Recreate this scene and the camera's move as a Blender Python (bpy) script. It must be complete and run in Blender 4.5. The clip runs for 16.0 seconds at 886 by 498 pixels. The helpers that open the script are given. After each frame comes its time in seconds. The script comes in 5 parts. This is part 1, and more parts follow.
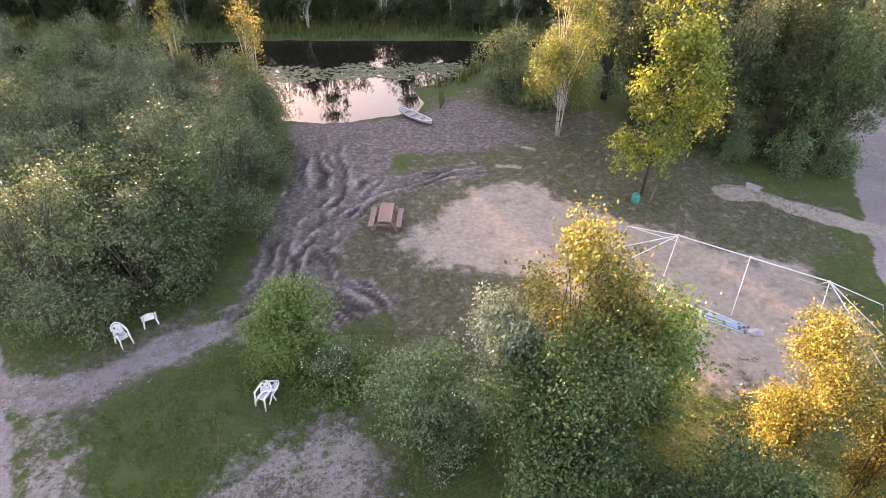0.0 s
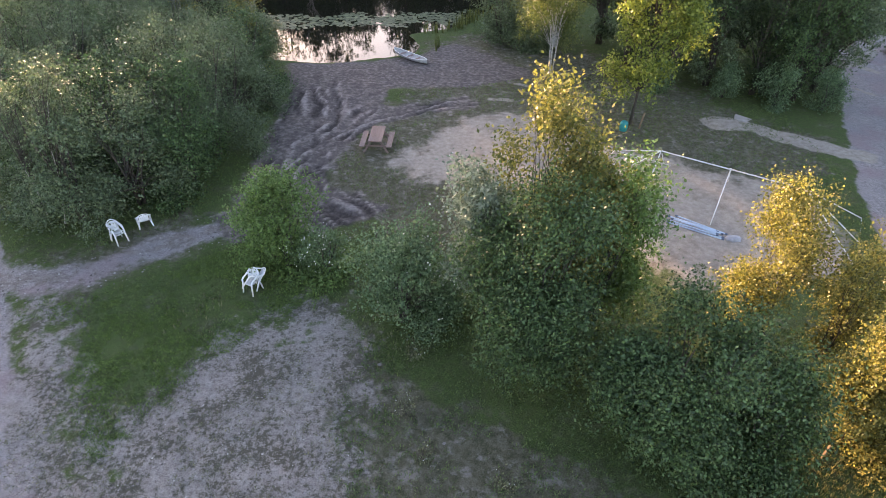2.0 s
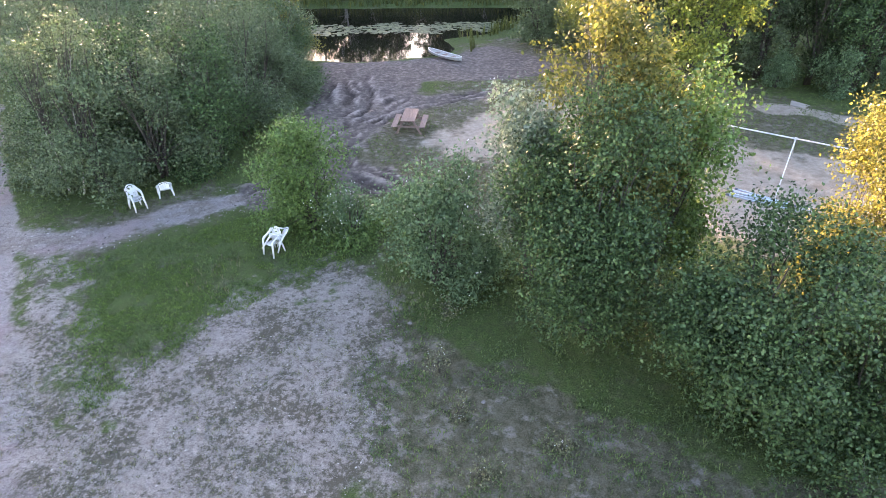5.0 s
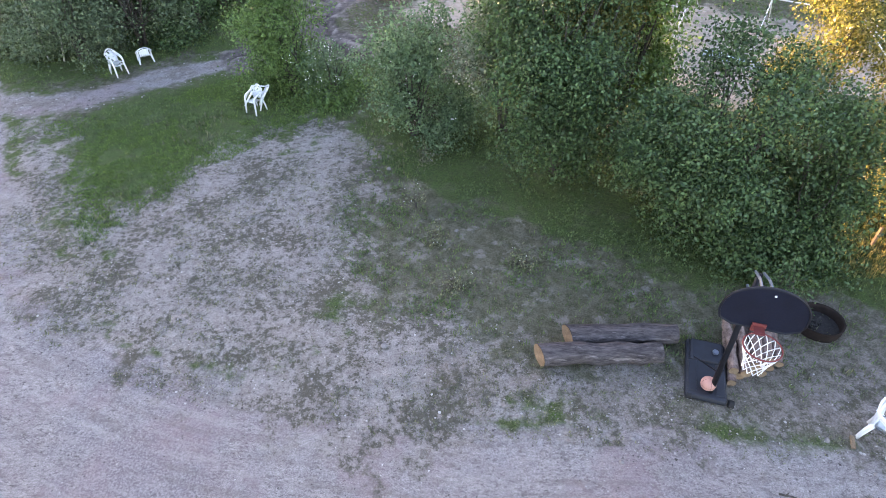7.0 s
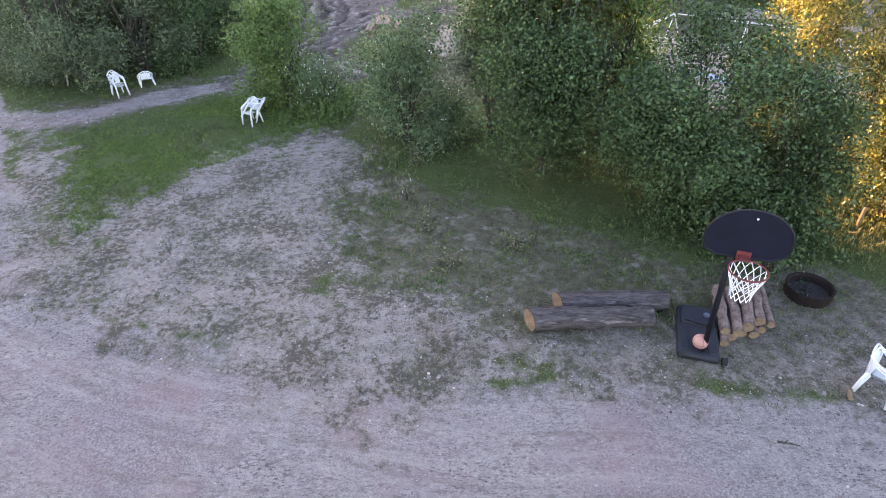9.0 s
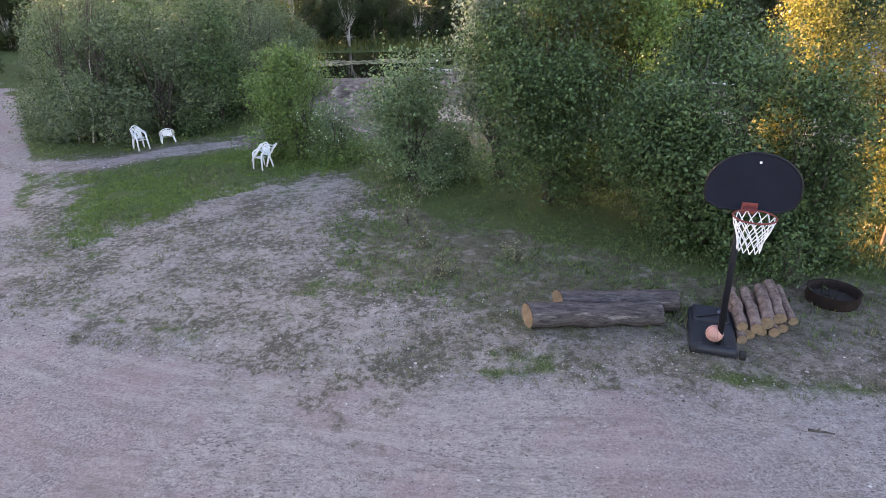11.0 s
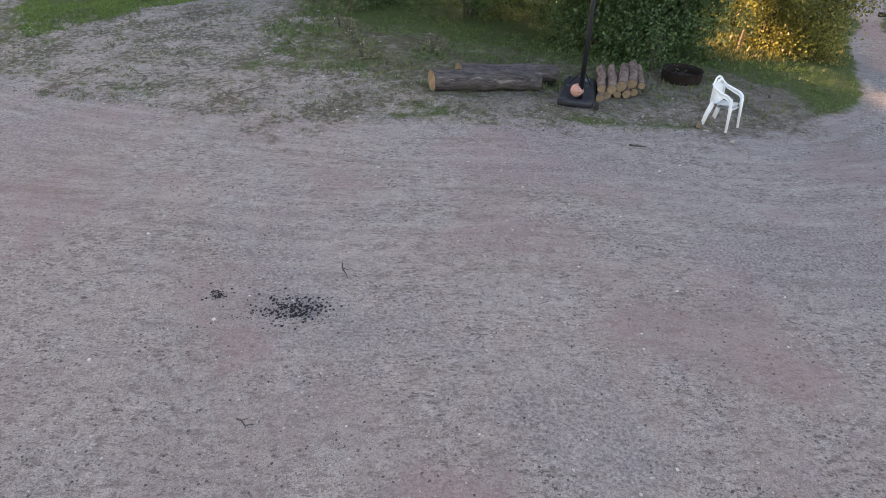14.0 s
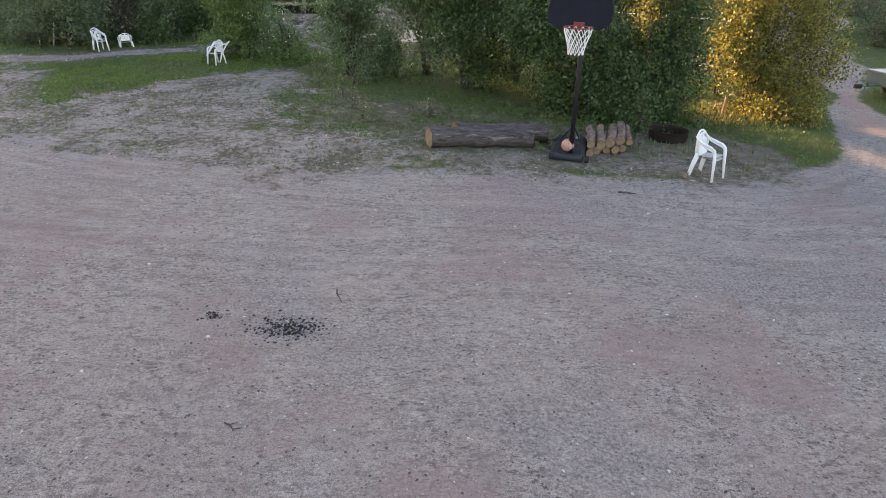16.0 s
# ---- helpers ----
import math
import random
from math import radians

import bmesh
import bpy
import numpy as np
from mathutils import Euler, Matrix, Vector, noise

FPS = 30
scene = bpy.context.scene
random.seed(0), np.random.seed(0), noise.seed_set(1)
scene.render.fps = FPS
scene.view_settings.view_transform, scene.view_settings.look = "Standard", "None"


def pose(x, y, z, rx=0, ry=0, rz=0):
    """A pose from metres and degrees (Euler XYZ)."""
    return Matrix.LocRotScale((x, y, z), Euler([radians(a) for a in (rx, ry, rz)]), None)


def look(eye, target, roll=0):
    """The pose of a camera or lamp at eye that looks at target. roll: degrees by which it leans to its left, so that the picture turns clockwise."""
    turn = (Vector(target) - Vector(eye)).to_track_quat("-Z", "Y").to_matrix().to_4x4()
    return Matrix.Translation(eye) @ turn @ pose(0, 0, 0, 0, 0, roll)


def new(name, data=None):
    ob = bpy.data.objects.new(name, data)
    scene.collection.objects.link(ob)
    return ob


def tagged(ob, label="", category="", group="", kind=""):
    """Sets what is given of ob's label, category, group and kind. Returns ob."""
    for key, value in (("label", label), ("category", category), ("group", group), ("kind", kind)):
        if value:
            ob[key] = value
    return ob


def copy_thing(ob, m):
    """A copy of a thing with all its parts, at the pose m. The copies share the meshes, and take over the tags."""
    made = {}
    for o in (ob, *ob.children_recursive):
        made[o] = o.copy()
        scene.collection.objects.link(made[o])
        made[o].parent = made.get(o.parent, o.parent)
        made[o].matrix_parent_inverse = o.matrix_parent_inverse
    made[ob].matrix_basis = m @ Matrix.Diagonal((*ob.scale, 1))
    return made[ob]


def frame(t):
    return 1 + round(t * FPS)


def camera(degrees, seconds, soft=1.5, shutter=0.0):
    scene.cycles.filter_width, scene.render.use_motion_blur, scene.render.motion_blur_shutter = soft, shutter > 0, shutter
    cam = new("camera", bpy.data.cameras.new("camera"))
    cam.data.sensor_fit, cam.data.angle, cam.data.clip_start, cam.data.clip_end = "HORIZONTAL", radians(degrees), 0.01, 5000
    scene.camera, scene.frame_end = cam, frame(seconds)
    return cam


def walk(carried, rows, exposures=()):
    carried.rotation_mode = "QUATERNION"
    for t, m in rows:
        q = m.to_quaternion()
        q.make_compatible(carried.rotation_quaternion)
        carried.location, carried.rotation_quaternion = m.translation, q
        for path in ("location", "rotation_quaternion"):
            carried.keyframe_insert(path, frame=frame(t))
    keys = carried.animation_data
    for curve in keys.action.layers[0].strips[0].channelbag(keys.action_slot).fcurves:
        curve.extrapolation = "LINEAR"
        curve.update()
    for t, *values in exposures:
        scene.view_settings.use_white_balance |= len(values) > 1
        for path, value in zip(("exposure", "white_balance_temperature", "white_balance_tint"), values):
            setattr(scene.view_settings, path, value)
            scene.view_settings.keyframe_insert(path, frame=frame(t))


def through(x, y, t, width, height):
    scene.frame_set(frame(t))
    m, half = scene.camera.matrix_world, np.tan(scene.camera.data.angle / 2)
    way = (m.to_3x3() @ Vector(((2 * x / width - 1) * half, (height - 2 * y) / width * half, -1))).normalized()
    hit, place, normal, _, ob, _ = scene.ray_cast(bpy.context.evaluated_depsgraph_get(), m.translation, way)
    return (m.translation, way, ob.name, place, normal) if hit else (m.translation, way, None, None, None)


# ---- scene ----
cam = camera(72.0, 16.0, soft=0.8)

PATH = [
    (0, pose(-0.325, 7.097, 13.108, 53.43, -0.83, -0.03)),
    (0.5, pose(-0.061, 6.597, 13.114, 51.81, -1.04, 0.01)),
    (1, pose(0.188, 5.922, 12.866, 50.93, -1.18, -0.14)),
    (1.5, pose(0.355, 5.306, 12.112, 51.73, -1.14, 0.06)),
    (2, pose(0.452, 5.064, 11.301, 52.59, -0.74, 0.89)),
    (2.5, pose(0.554, 5.187, 10.933, 51.77, -0.10, 1.69)),
    (3, pose(0.626, 5.323, 10.592, 51.01, 0.42, 2.43)),
    (3.5, pose(0.678, 5.280, 10.027, 51.53, 0.58, 3.34)),
    (3.7, pose(0.685, 5.217, 9.713, 52.20, 0.58, 3.65)),
    (5.8, pose(0.137, 4.611, 8.400, 58.56, 0.80, 2.91)),
    (6, pose(0.281, 4.462, 8.380, 55.38, 1.18, 2.45)),
    (6.5, pose(0.489, 3.983, 8.056, 50.30, 0.76, 2.37)),
    (7, pose(0.711, 3.492, 7.750, 49.08, 0.56, 2.45)),
    (7.5, pose(0.733, 3.092, 7.617, 51.46, 0.08, 1.82)),
    (8, pose(0.787, 2.812, 7.339, 53.26, 0.07, 1.61)),
    (8.5, pose(0.823, 2.562, 6.975, 54.46, 0.15, 1.62)),
    (8.7, pose(0.834, 2.523, 6.821, 54.70, 0.39, 1.69)),
    (10.8, pose(1.276, 2.022, 4.749, 64.91, 1.42, 4.01)),
    (11, pose(1.317, 1.957, 4.692, 66.11, 1.21, 4.16)),
    (11.5, pose(1.427, 1.667, 4.559, 67.82, 0.50, 3.82)),
    (12, pose(1.543, 1.149, 4.384, 66.64, -0.17, 2.45)),
    (12.5, pose(1.817, 0.376, 4.166, 51.28, -0.49, 2.26)),
    (13, pose(1.959, -0.175, 3.994, 50.28, -0.84, 1.64)),
    (13.5, pose(2.052, -0.529, 3.918, 53.01, -1.18, 1.06)),
    (14, pose(2.128, -0.814, 3.786, 55.79, -1.34, 0.75)),
    (14.5, pose(2.173, -1.036, 3.728, 57.81, -1.44, 0.40)),
    (15, pose(2.199, -1.142, 3.642, 59.55, -1.40, 0.41)),
    (15.5, pose(2.235, -1.223, 3.539, 61.36, -1.22, 0.65)),
    (16, pose(2.247, -1.271, 3.322, 63.86, -1.23, 0.93)),
]
walk(cam, PATH, exposures=[
    (0.0, 3.3, 7800, 45), (1.6, 3.27, 7700, 44), (2.0, 2.85, 6800, 33), (2.8, 3.22, 6350, 33), (3.7, 3.43, 6550, 34),
    (5.8, 3.48, 6550, 32), (8.7, 3.34, 6750, 37), (10.8, 3.12, 6900, 37), (12.0, 3.05, 6950, 37),
    (12.6, 2.92, 7400, 30), (16.0, 2.83, 7450, 30)])

# ---- sky and sun: a low evening sun beyond the lake ----
SUN_EL, SUN_AZ = 6.5, -30.0
world = bpy.data.worlds.new("evening_sky")
scene.world = world
world.use_nodes = True
wn = world.node_tree
sky = wn.nodes.new("ShaderNodeTexSky")
sky.sky_type = 'NISHITA'
sky.sun_disc = False
sky.sun_elevation = radians(SUN_EL)
sky.sun_rotation = radians(SUN_AZ)
sky.air_density, sky.dust_density, sky.ozone_density = 1.0, 1.2, 1.0
wn.nodes["Background"].inputs["Strength"].default_value = 0.15
wn.links.new(sky.outputs[0], wn.nodes["Background"].inputs["Color"])
sun_data = bpy.data.lights.new("sun", 'SUN')
sun_data.energy, sun_data.angle, sun_data.color = 5.0, radians(0.9), (1.0, 0.70, 0.38)
sun = new("sun", sun_data)
sun_dir = Vector((math.sin(radians(SUN_AZ)) * math.cos(radians(SUN_EL)), math.cos(radians(SUN_AZ)) * math.cos(radians(SUN_EL)), math.sin(radians(SUN_EL))))
sun.matrix_world = look(sun_dir * 60, (0, 0, 0))


# ---- materials ----
def mat(name, rough=0.8, metal=0.0, spec=0.3):
    m = bpy.data.materials.new(name)
    m.use_nodes = True
    b = m.node_tree.nodes["Principled BSDF"]
    b.inputs["Roughness"].default_value = rough
    b.inputs["Metallic"].default_value = metal
    b.inputs["Specular IOR Level"].default_value = spec
    return m, m.node_tree, b


def node(nt, kind, **values):
    n = nt.nodes.new(kind)
    for key, value in values.items():
        n.inputs[key].default_value = value
    return n


def coords(nt, out="Object"):
    return nt.nodes.new("ShaderNodeTexCoord").outputs[out]


def noise_tex(nt, vec, scale, detail=4.0, rough=0.55):
    n = node(nt, "ShaderNodeTexNoise", Scale=scale, Detail=detail, Roughness=rough)
    nt.links.new(vec, n.inputs["Vector"])
    return n.outputs["Fac"]


def ramp(nt, fac, *stops):
    n = nt.nodes.new("ShaderNodeValToRGB")
    e = n.color_ramp.elements
    while len(e) < len(stops):
        e.new(0.5)
    for el, (p, c) in zip(e, stops):
        el.position, el.color = p, (*c, 1)
    nt.links.new(fac, n.inputs["Fac"])
    return n.outputs["Color"]


def mix(nt, fac, a, b, blend='MIX'):
    n = nt.nodes.new("ShaderNodeMix")
    n.data_type, n.blend_type = 'RGBA', blend
    for socket, value in ((n.inputs[0], fac), (n.inputs[6], a), (n.inputs[7], b)):
        if isinstance(value, bpy.types.NodeSocket):
            nt.links.new(value, socket)
        else:
            socket.default_value = value if not isinstance(value, tuple) else (*value, 1)
    return n.outputs[2]


def sum_of(nt, op, a, b, clamp=False):
    n = nt.nodes.new("ShaderNodeMath")
    n.operation, n.use_clamp = op, clamp
    for socket, value in ((n.inputs[0], a), (n.inputs[1], b)):
        if isinstance(value, bpy.types.NodeSocket):
            nt.links.new(value, socket)
        else:
            socket.default_value = value
    return n.outputs[0]


def bump(nt, b, height, strength, distance):
    n = node(nt, "ShaderNodeBump", Strength=strength, Distance=distance)
    nt.links.new(height, n.inputs["Height"])
    nt.links.new(n.outputs[0], b.inputs["Normal"])


def plain(name, colour, rough=0.6, metal=0.0, vary=0.12, scale=6.0, relief=0.15, spec=0.3):
    """A painted, plastic or metal surface with faint dirt at two scales."""
    m, nt, b = mat(name, rough, metal, spec)
    c = coords(nt)
    f = noise_tex(nt, c, scale)
    g = noise_tex(nt, c, scale * 9)
    lo = tuple(v * (1 - vary) for v in colour)
    hi = tuple(min(1, v * (1 + vary)) for v in colour)
    col = mix(nt, 0.3, ramp(nt, f, (0.3, lo), (0.7, hi)), ramp(nt, g, (0.3, lo), (0.7, hi)))
    nt.links.new(col, b.inputs["Base Color"])
    nt.links.new(ramp(nt, g, (0.3, (rough * 0.85,) * 3), (0.7, (min(1, rough * 1.15),) * 3)), b.inputs["Roughness"])
    bump(nt, b, g, relief, 0.01)
    return m


def leaf_material(name, dark, light, gold=0.0, through=0.35):
    """Leaves: each its own tint, palest ones painted as glints, with light passing through."""
    m, nt, b = mat(name, 0.45, 0.0, 0.30)
    geo = nt.nodes.new("ShaderNodeNewGeometry")
    per = geo.outputs["Random Per Island"]
    patch = noise_tex(nt, coords(nt), 0.9, 2)
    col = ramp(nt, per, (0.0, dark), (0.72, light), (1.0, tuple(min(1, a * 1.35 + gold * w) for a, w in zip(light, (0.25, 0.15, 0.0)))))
    col = mix(nt, sum_of(nt, 'MULTIPLY', patch, 0.5), col, dark)
    nt.links.new(col, b.inputs["Base Color"])
    tr = nt.nodes.new("ShaderNodeBsdfTranslucent")
    nt.links.new(mix(nt, 1.0, col, (0.95, 1.0, 0.65), 'MULTIPLY'), tr.inputs["Color"])
    ms = node(nt, "ShaderNodeMixShader", Fac=through)
    nt.links.new(b.outputs[0], ms.inputs[1])
    nt.links.new(tr.outputs[0], ms.inputs[2])
    nt.links.new(ms.outputs[0], nt.nodes["Material Output"].inputs["Surface"])
    return m


def bark_material(name, a, b_col, scale=14, stretch=0.15, strength=0.6):
    m, nt, b = mat(name, 0.9, 0.0, 0.15)
    mp = nt.nodes.new("ShaderNodeMapping")
    nt.links.new(coords(nt), mp.inputs["Vector"])
    mp.inputs["Scale"].default_value = (1, 1, stretch)
    f = noise_tex(nt, mp.outputs[0], scale, 6, 0.65)
    g = noise_tex(nt, mp.outputs[0], scale * 3.5, 3)
    nt.links.new(mix(nt, 0.35, ramp(nt, f, (0.35, a), (0.65, b_col)), ramp(nt, g, (0.3, a), (0.7, b_col))), b.inputs["Base Color"])
    bump(nt, b, f, strength, 0.03)
    return m


def birch_bark():
    m, nt, b = mat("birch_bark", 0.7, 0.0, 0.2)
    mp = nt.nodes.new("ShaderNodeMapping")
    nt.links.new(coords(nt), mp.inputs["Vector"])
    mp.inputs["Scale"].default_value = (1, 1, 5)
    f = noise_tex(nt, mp.outputs[0], 3.0, 5, 0.7)
    nt.links.new(ramp(nt, f, (0.36, (0.05, 0.045, 0.04)), (0.45, (0.42, 0.40, 0.37)), (0.9, (0.60, 0.58, 0.54))), b.inputs["Base Color"])
    bump(nt, b, f, 0.3, 0.01)
    return m


def ground_material():
    """Gravel, thin weedy gravel, sand, trodden mud and turf, by the cover stored on the ground."""
    m, nt, b = mat("ground_cover", 0.95, 0.0, 0.12)
    c = coords(nt)

    def cover(name, spread, size):
        a = nt.nodes.new("ShaderNodeAttribute")
        a.attribute_name = name
        n = sum_of(nt, 'MULTIPLY', sum_of(nt, 'SUBTRACT', noise_tex(nt, c, size, 6, 0.65), 0.5), spread)
        s = sum_of(nt, 'ADD', a.outputs["Fac"], n)
        mr = node(nt, "ShaderNodeMapRange")
        mr.interpolation_type = 'SMOOTHSTEP'
        mr.inputs["From Min"].default_value, mr.inputs["From Max"].default_value = 0.4, 0.6
        nt.links.new(s, mr.inputs["Value"])
        return mr.outputs[0]

    fine = noise_tex(nt, c, 34, 5, 0.7)
    mid = noise_tex(nt, c, 5.5, 5, 0.6)
    big = noise_tex(nt, c, 0.45, 4, 0.6)
    grit = noise_tex(nt, c, 85, 3, 0.7)
    mp = nt.nodes.new("ShaderNodeMapping")
    nt.links.new(c, mp.inputs["Vector"])
    mp.inputs["Scale"].default_value = (0.55, 1.25, 1.0)
    fleck_shade = noise_tex(nt, mp.outputs[0], 30, 5, 0.72)
    clod_shade = noise_tex(nt, mp.outputs[0], 9, 5, 0.75)
    grav = mix(nt, 0.5, ramp(nt, fine, (0.38, (0.19, 0.17, 0.165)), (0.5, (0.365, 0.34, 0.332)), (0.62, (0.54, 0.51, 0.50))),
               ramp(nt, mid, (0.40, (0.25, 0.228, 0.22)), (0.60, (0.44, 0.41, 0.40))))
    grav = mix(nt, 0.4, grav, ramp(nt, grit, (0.42, (0.13, 0.115, 0.11)), (0.5, (0.31, 0.285, 0.275)), (0.58, (0.56, 0.53, 0.51))))
    rough_zone = ramp(nt, noise_tex(nt, c, 0.8, 5, 0.6), (0.42, (0.25, 0.25, 0.25)), (0.60, (1, 1, 1)))
    # Small shadows between the grit, put into the gravel colour as dark flecks.
    grav = mix(nt, sum_of(nt, 'MULTIPLY', ramp(nt, fleck_shade, (0.395, (0.75, 0.75, 0.75)), (0.445, (0, 0, 0))), rough_zone), grav, (0.055, 0.048, 0.048))
    dash = nt.nodes.new("ShaderNodeMapping")
    nt.links.new(c, dash.inputs["Vector"])
    dash.inputs["Scale"].default_value = (0.75, 1.15, 1.0)
    dash.inputs["Rotation"].default_value = (0, 0, 0.12)
    crumb = noise_tex(nt, dash.outputs[0], 21, 5, 0.68)
    loose = ramp(nt, noise_tex(nt, c, 1.6, 5, 0.65), (0.42, (0.1, 0.1, 0.1)), (0.56, (1, 1, 1)))
    # Crumb shadows, then pale crumb highlights, put into the colour.
    grav = mix(nt, sum_of(nt, 'MULTIPLY', ramp(nt, crumb, (0.375, (0.75, 0.75, 0.75)), (0.42, (0, 0, 0))), loose), grav, (0.07, 0.062, 0.062))
    grav = mix(nt, ramp(nt, crumb, (0.57, (0, 0, 0)), (0.68, (0.45, 0.45, 0.45))), grav, (0.62, 0.585, 0.575))
    # Shadows of larger clods, likewise darkened in the colour.
    grav = mix(nt, ramp(nt, clod_shade, (0.38, (0.55, 0.55, 0.55)), (0.47, (0, 0, 0))), grav, (0.15, 0.135, 0.13))
    grav = mix(nt, ramp(nt, big, (0.48, (0, 0, 0)), (0.60, (0.6, 0.6, 0.6))), grav, mix(nt, fine, (0.20, 0.145, 0.15), (0.42, 0.325, 0.33)))
    coarse = ramp(nt, noise_tex(nt, c, 0.33, 5, 0.62), (0.50, (0, 0, 0)), (0.60, (0.6, 0.6, 0.6)))
    grav = mix(nt, coarse, grav, ramp(nt, fine, (0.36, (0.13, 0.122, 0.127)), (0.50, (0.27, 0.255, 0.26)), (0.64, (0.44, 0.42, 0.42))))
    edge = nt.nodes.new("ShaderNodeAttribute")
    edge.attribute_name = "edge"
    where = nt.nodes.new("ShaderNodeSeparateXYZ")
    nt.links.new(c, where.inputs[0])
    lane = nt.nodes.new("ShaderNodeCombineXYZ")
    nt.links.new(sum_of(nt, 'MULTIPLY', edge.outputs["Fac"], 5.5), lane.inputs[0])
    nt.links.new(sum_of(nt, 'MULTIPLY', where.outputs[0], 0.55), lane.inputs[1])
    nt.links.new(sum_of(nt, 'MULTIPLY', where.outputs[1], 0.25), lane.inputs[2])
    streak = noise_tex(nt, lane.outputs[0], 1.0, 6, 0.62)
    driven = node(nt, "ShaderNodeMapRange")
    driven.inputs["From Min"].default_value, driven.inputs["From Max"].default_value = -6.5, -3.5
    nt.links.new(edge.outputs["Fac"], driven.inputs["Value"])
    grav = mix(nt, sum_of(nt, 'MULTIPLY', ramp(nt, streak, (0.36, (0.38, 0.38, 0.38)), (0.46, (0, 0, 0))), driven.outputs[0]), grav, mix(nt, fine, (0.13, 0.117, 0.108), (0.26, 0.238, 0.215)))
    grav = mix(nt, sum_of(nt, 'MULTIPLY', ramp(nt, streak, (0.54, (0, 0, 0)), (0.66, (0.35, 0.35, 0.35))), driven.outputs[0]), grav, mix(nt, fine, (0.36, 0.34, 0.32), (0.56, 0.53, 0.50)))
    sand = mix(nt, 0.5, ramp(nt, fine, (0.3, (0.30, 0.26, 0.22)), (0.7, (0.50, 0.45, 0.39))), ramp(nt, mid, (0.35, (0.25, 0.22, 0.18)), (0.65, (0.48, 0.44, 0.38))))
    sand = mix(nt, ramp(nt, noise_tex(nt, c, 1.1, 6, 0.7), (0.52, (0, 0, 0)), (0.70, (0.7, 0.7, 0.7))), sand, (0.20, 0.17, 0.12))
    mud = mix(nt, 0.5, ramp(nt, fine, (0.38, (0.091, 0.078, 0.071)), (0.62, (0.268, 0.232, 0.210))), ramp(nt, mid, (0.38, (0.104, 0.089, 0.081)), (0.62, (0.293, 0.250, 0.226))))
    mud = mix(nt, ramp(nt, noise_tex(nt, c, 1.3, 6, 0.7), (0.42, (0.6, 0.6, 0.6)), (0.56, (0, 0, 0))), mud, (0.091, 0.079, 0.071))
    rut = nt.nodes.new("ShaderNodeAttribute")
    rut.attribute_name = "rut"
    # Mud colour follows the rut relief: darker in hollows, paler on ridges.
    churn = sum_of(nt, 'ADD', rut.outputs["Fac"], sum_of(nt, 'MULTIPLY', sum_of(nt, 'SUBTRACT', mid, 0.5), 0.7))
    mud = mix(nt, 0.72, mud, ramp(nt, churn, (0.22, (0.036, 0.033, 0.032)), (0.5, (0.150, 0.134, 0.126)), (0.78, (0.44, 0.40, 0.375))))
    turf = mix(nt, 0.5, ramp(nt, fine, (0.40, (0.036, 0.058, 0.018)), (0.60, (0.140, 0.200, 0.060))), ramp(nt, mid, (0.38, (0.072, 0.084, 0.042)), (0.62, (0.074, 0.118, 0.040))))
    dry = mix(nt, 0.5, ramp(nt, fine, (0.38, (0.052, 0.054, 0.030)), (0.62, (0.195, 0.185, 0.130))), ramp(nt, mid, (0.38, (0.058, 0.070, 0.036)), (0.62, (0.185, 0.172, 0.130))))
    dry = mix(nt, ramp(nt, noise_tex(nt, c, 2.6, 7, 0.72), (0.54, (0, 0, 0)), (0.64, (0.75, 0.75, 0.75))), dry, mix(nt, fine, (0.17, 0.155, 0.14), (0.40, 0.37, 0.34)))
    turf = mix(nt, ramp(nt, noise_tex(nt, c, 0.75, 6, 0.7), (0.53, (0, 0, 0)), (0.68, (0.6, 0.6, 0.6))), turf, dry)
    turf = mix(nt, cover("thin", 0.9, 1.9), turf, dry)
    col = mix(nt, cover("gravel", 0.5, 3.0), turf, grav)
    pale = mix(nt, 0.5, ramp(nt, fine, (0.38, (0.17, 0.155, 0.138)), (0.62, (0.46, 0.425, 0.39))), ramp(nt, mid, (0.38, (0.24, 0.212, 0.186)), (0.62, (0.41, 0.378, 0.345))))
    pale = mix(nt, 0.3, pale, grav)
    tuft = sum_of(nt, 'ADD', noise_tex(nt, c, 9.5, 7, 0.78), sum_of(nt, 'MULTIPLY', sum_of(nt, 'SUBTRACT', noise_tex(nt, c, 0.9, 4, 0.6), 0.5), 0.55))
    weedy = mix(nt, ramp(nt, tuft, (0.43, (0, 0, 0)), (0.51, (0.3, 0.3, 0.3)), (0.57, (0.9, 0.9, 0.9))), pale, mix(nt, fine, (0.042, 0.044, 0.030), (0.145, 0.138, 0.100)))
    col = mix(nt, cover("weedy", 1.1, 2.2), col, weedy)
    dirt = mix(nt, 0.5, ramp(nt, fine, (0.38, (0.085, 0.072, 0.062)), (0.62, (0.37, 0.33, 0.30))), ramp(nt, mid, (0.38, (0.13, 0.11, 0.088)), (0.62, (0.33, 0.29, 0.262))))
    dirt = mix(nt, ramp(nt, tuft, (0.48, (0, 0, 0)), (0.60, (0.7, 0.7, 0.7))), dirt, (0.072, 0.075, 0.042))
    col = mix(nt, sum_of(nt, 'MULTIPLY', cover("dirt", 1.1, 2.4), 0.65), col, dirt)
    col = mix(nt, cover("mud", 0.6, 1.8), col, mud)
    col = mix(nt, cover("sand", 0.7, 1.4), col, sand)
    nt.links.new(col, b.inputs["Base Color"])
    hgt = sum_of(nt, 'ADD', sum_of(nt, 'MULTIPLY', fine, 0.6), mid)
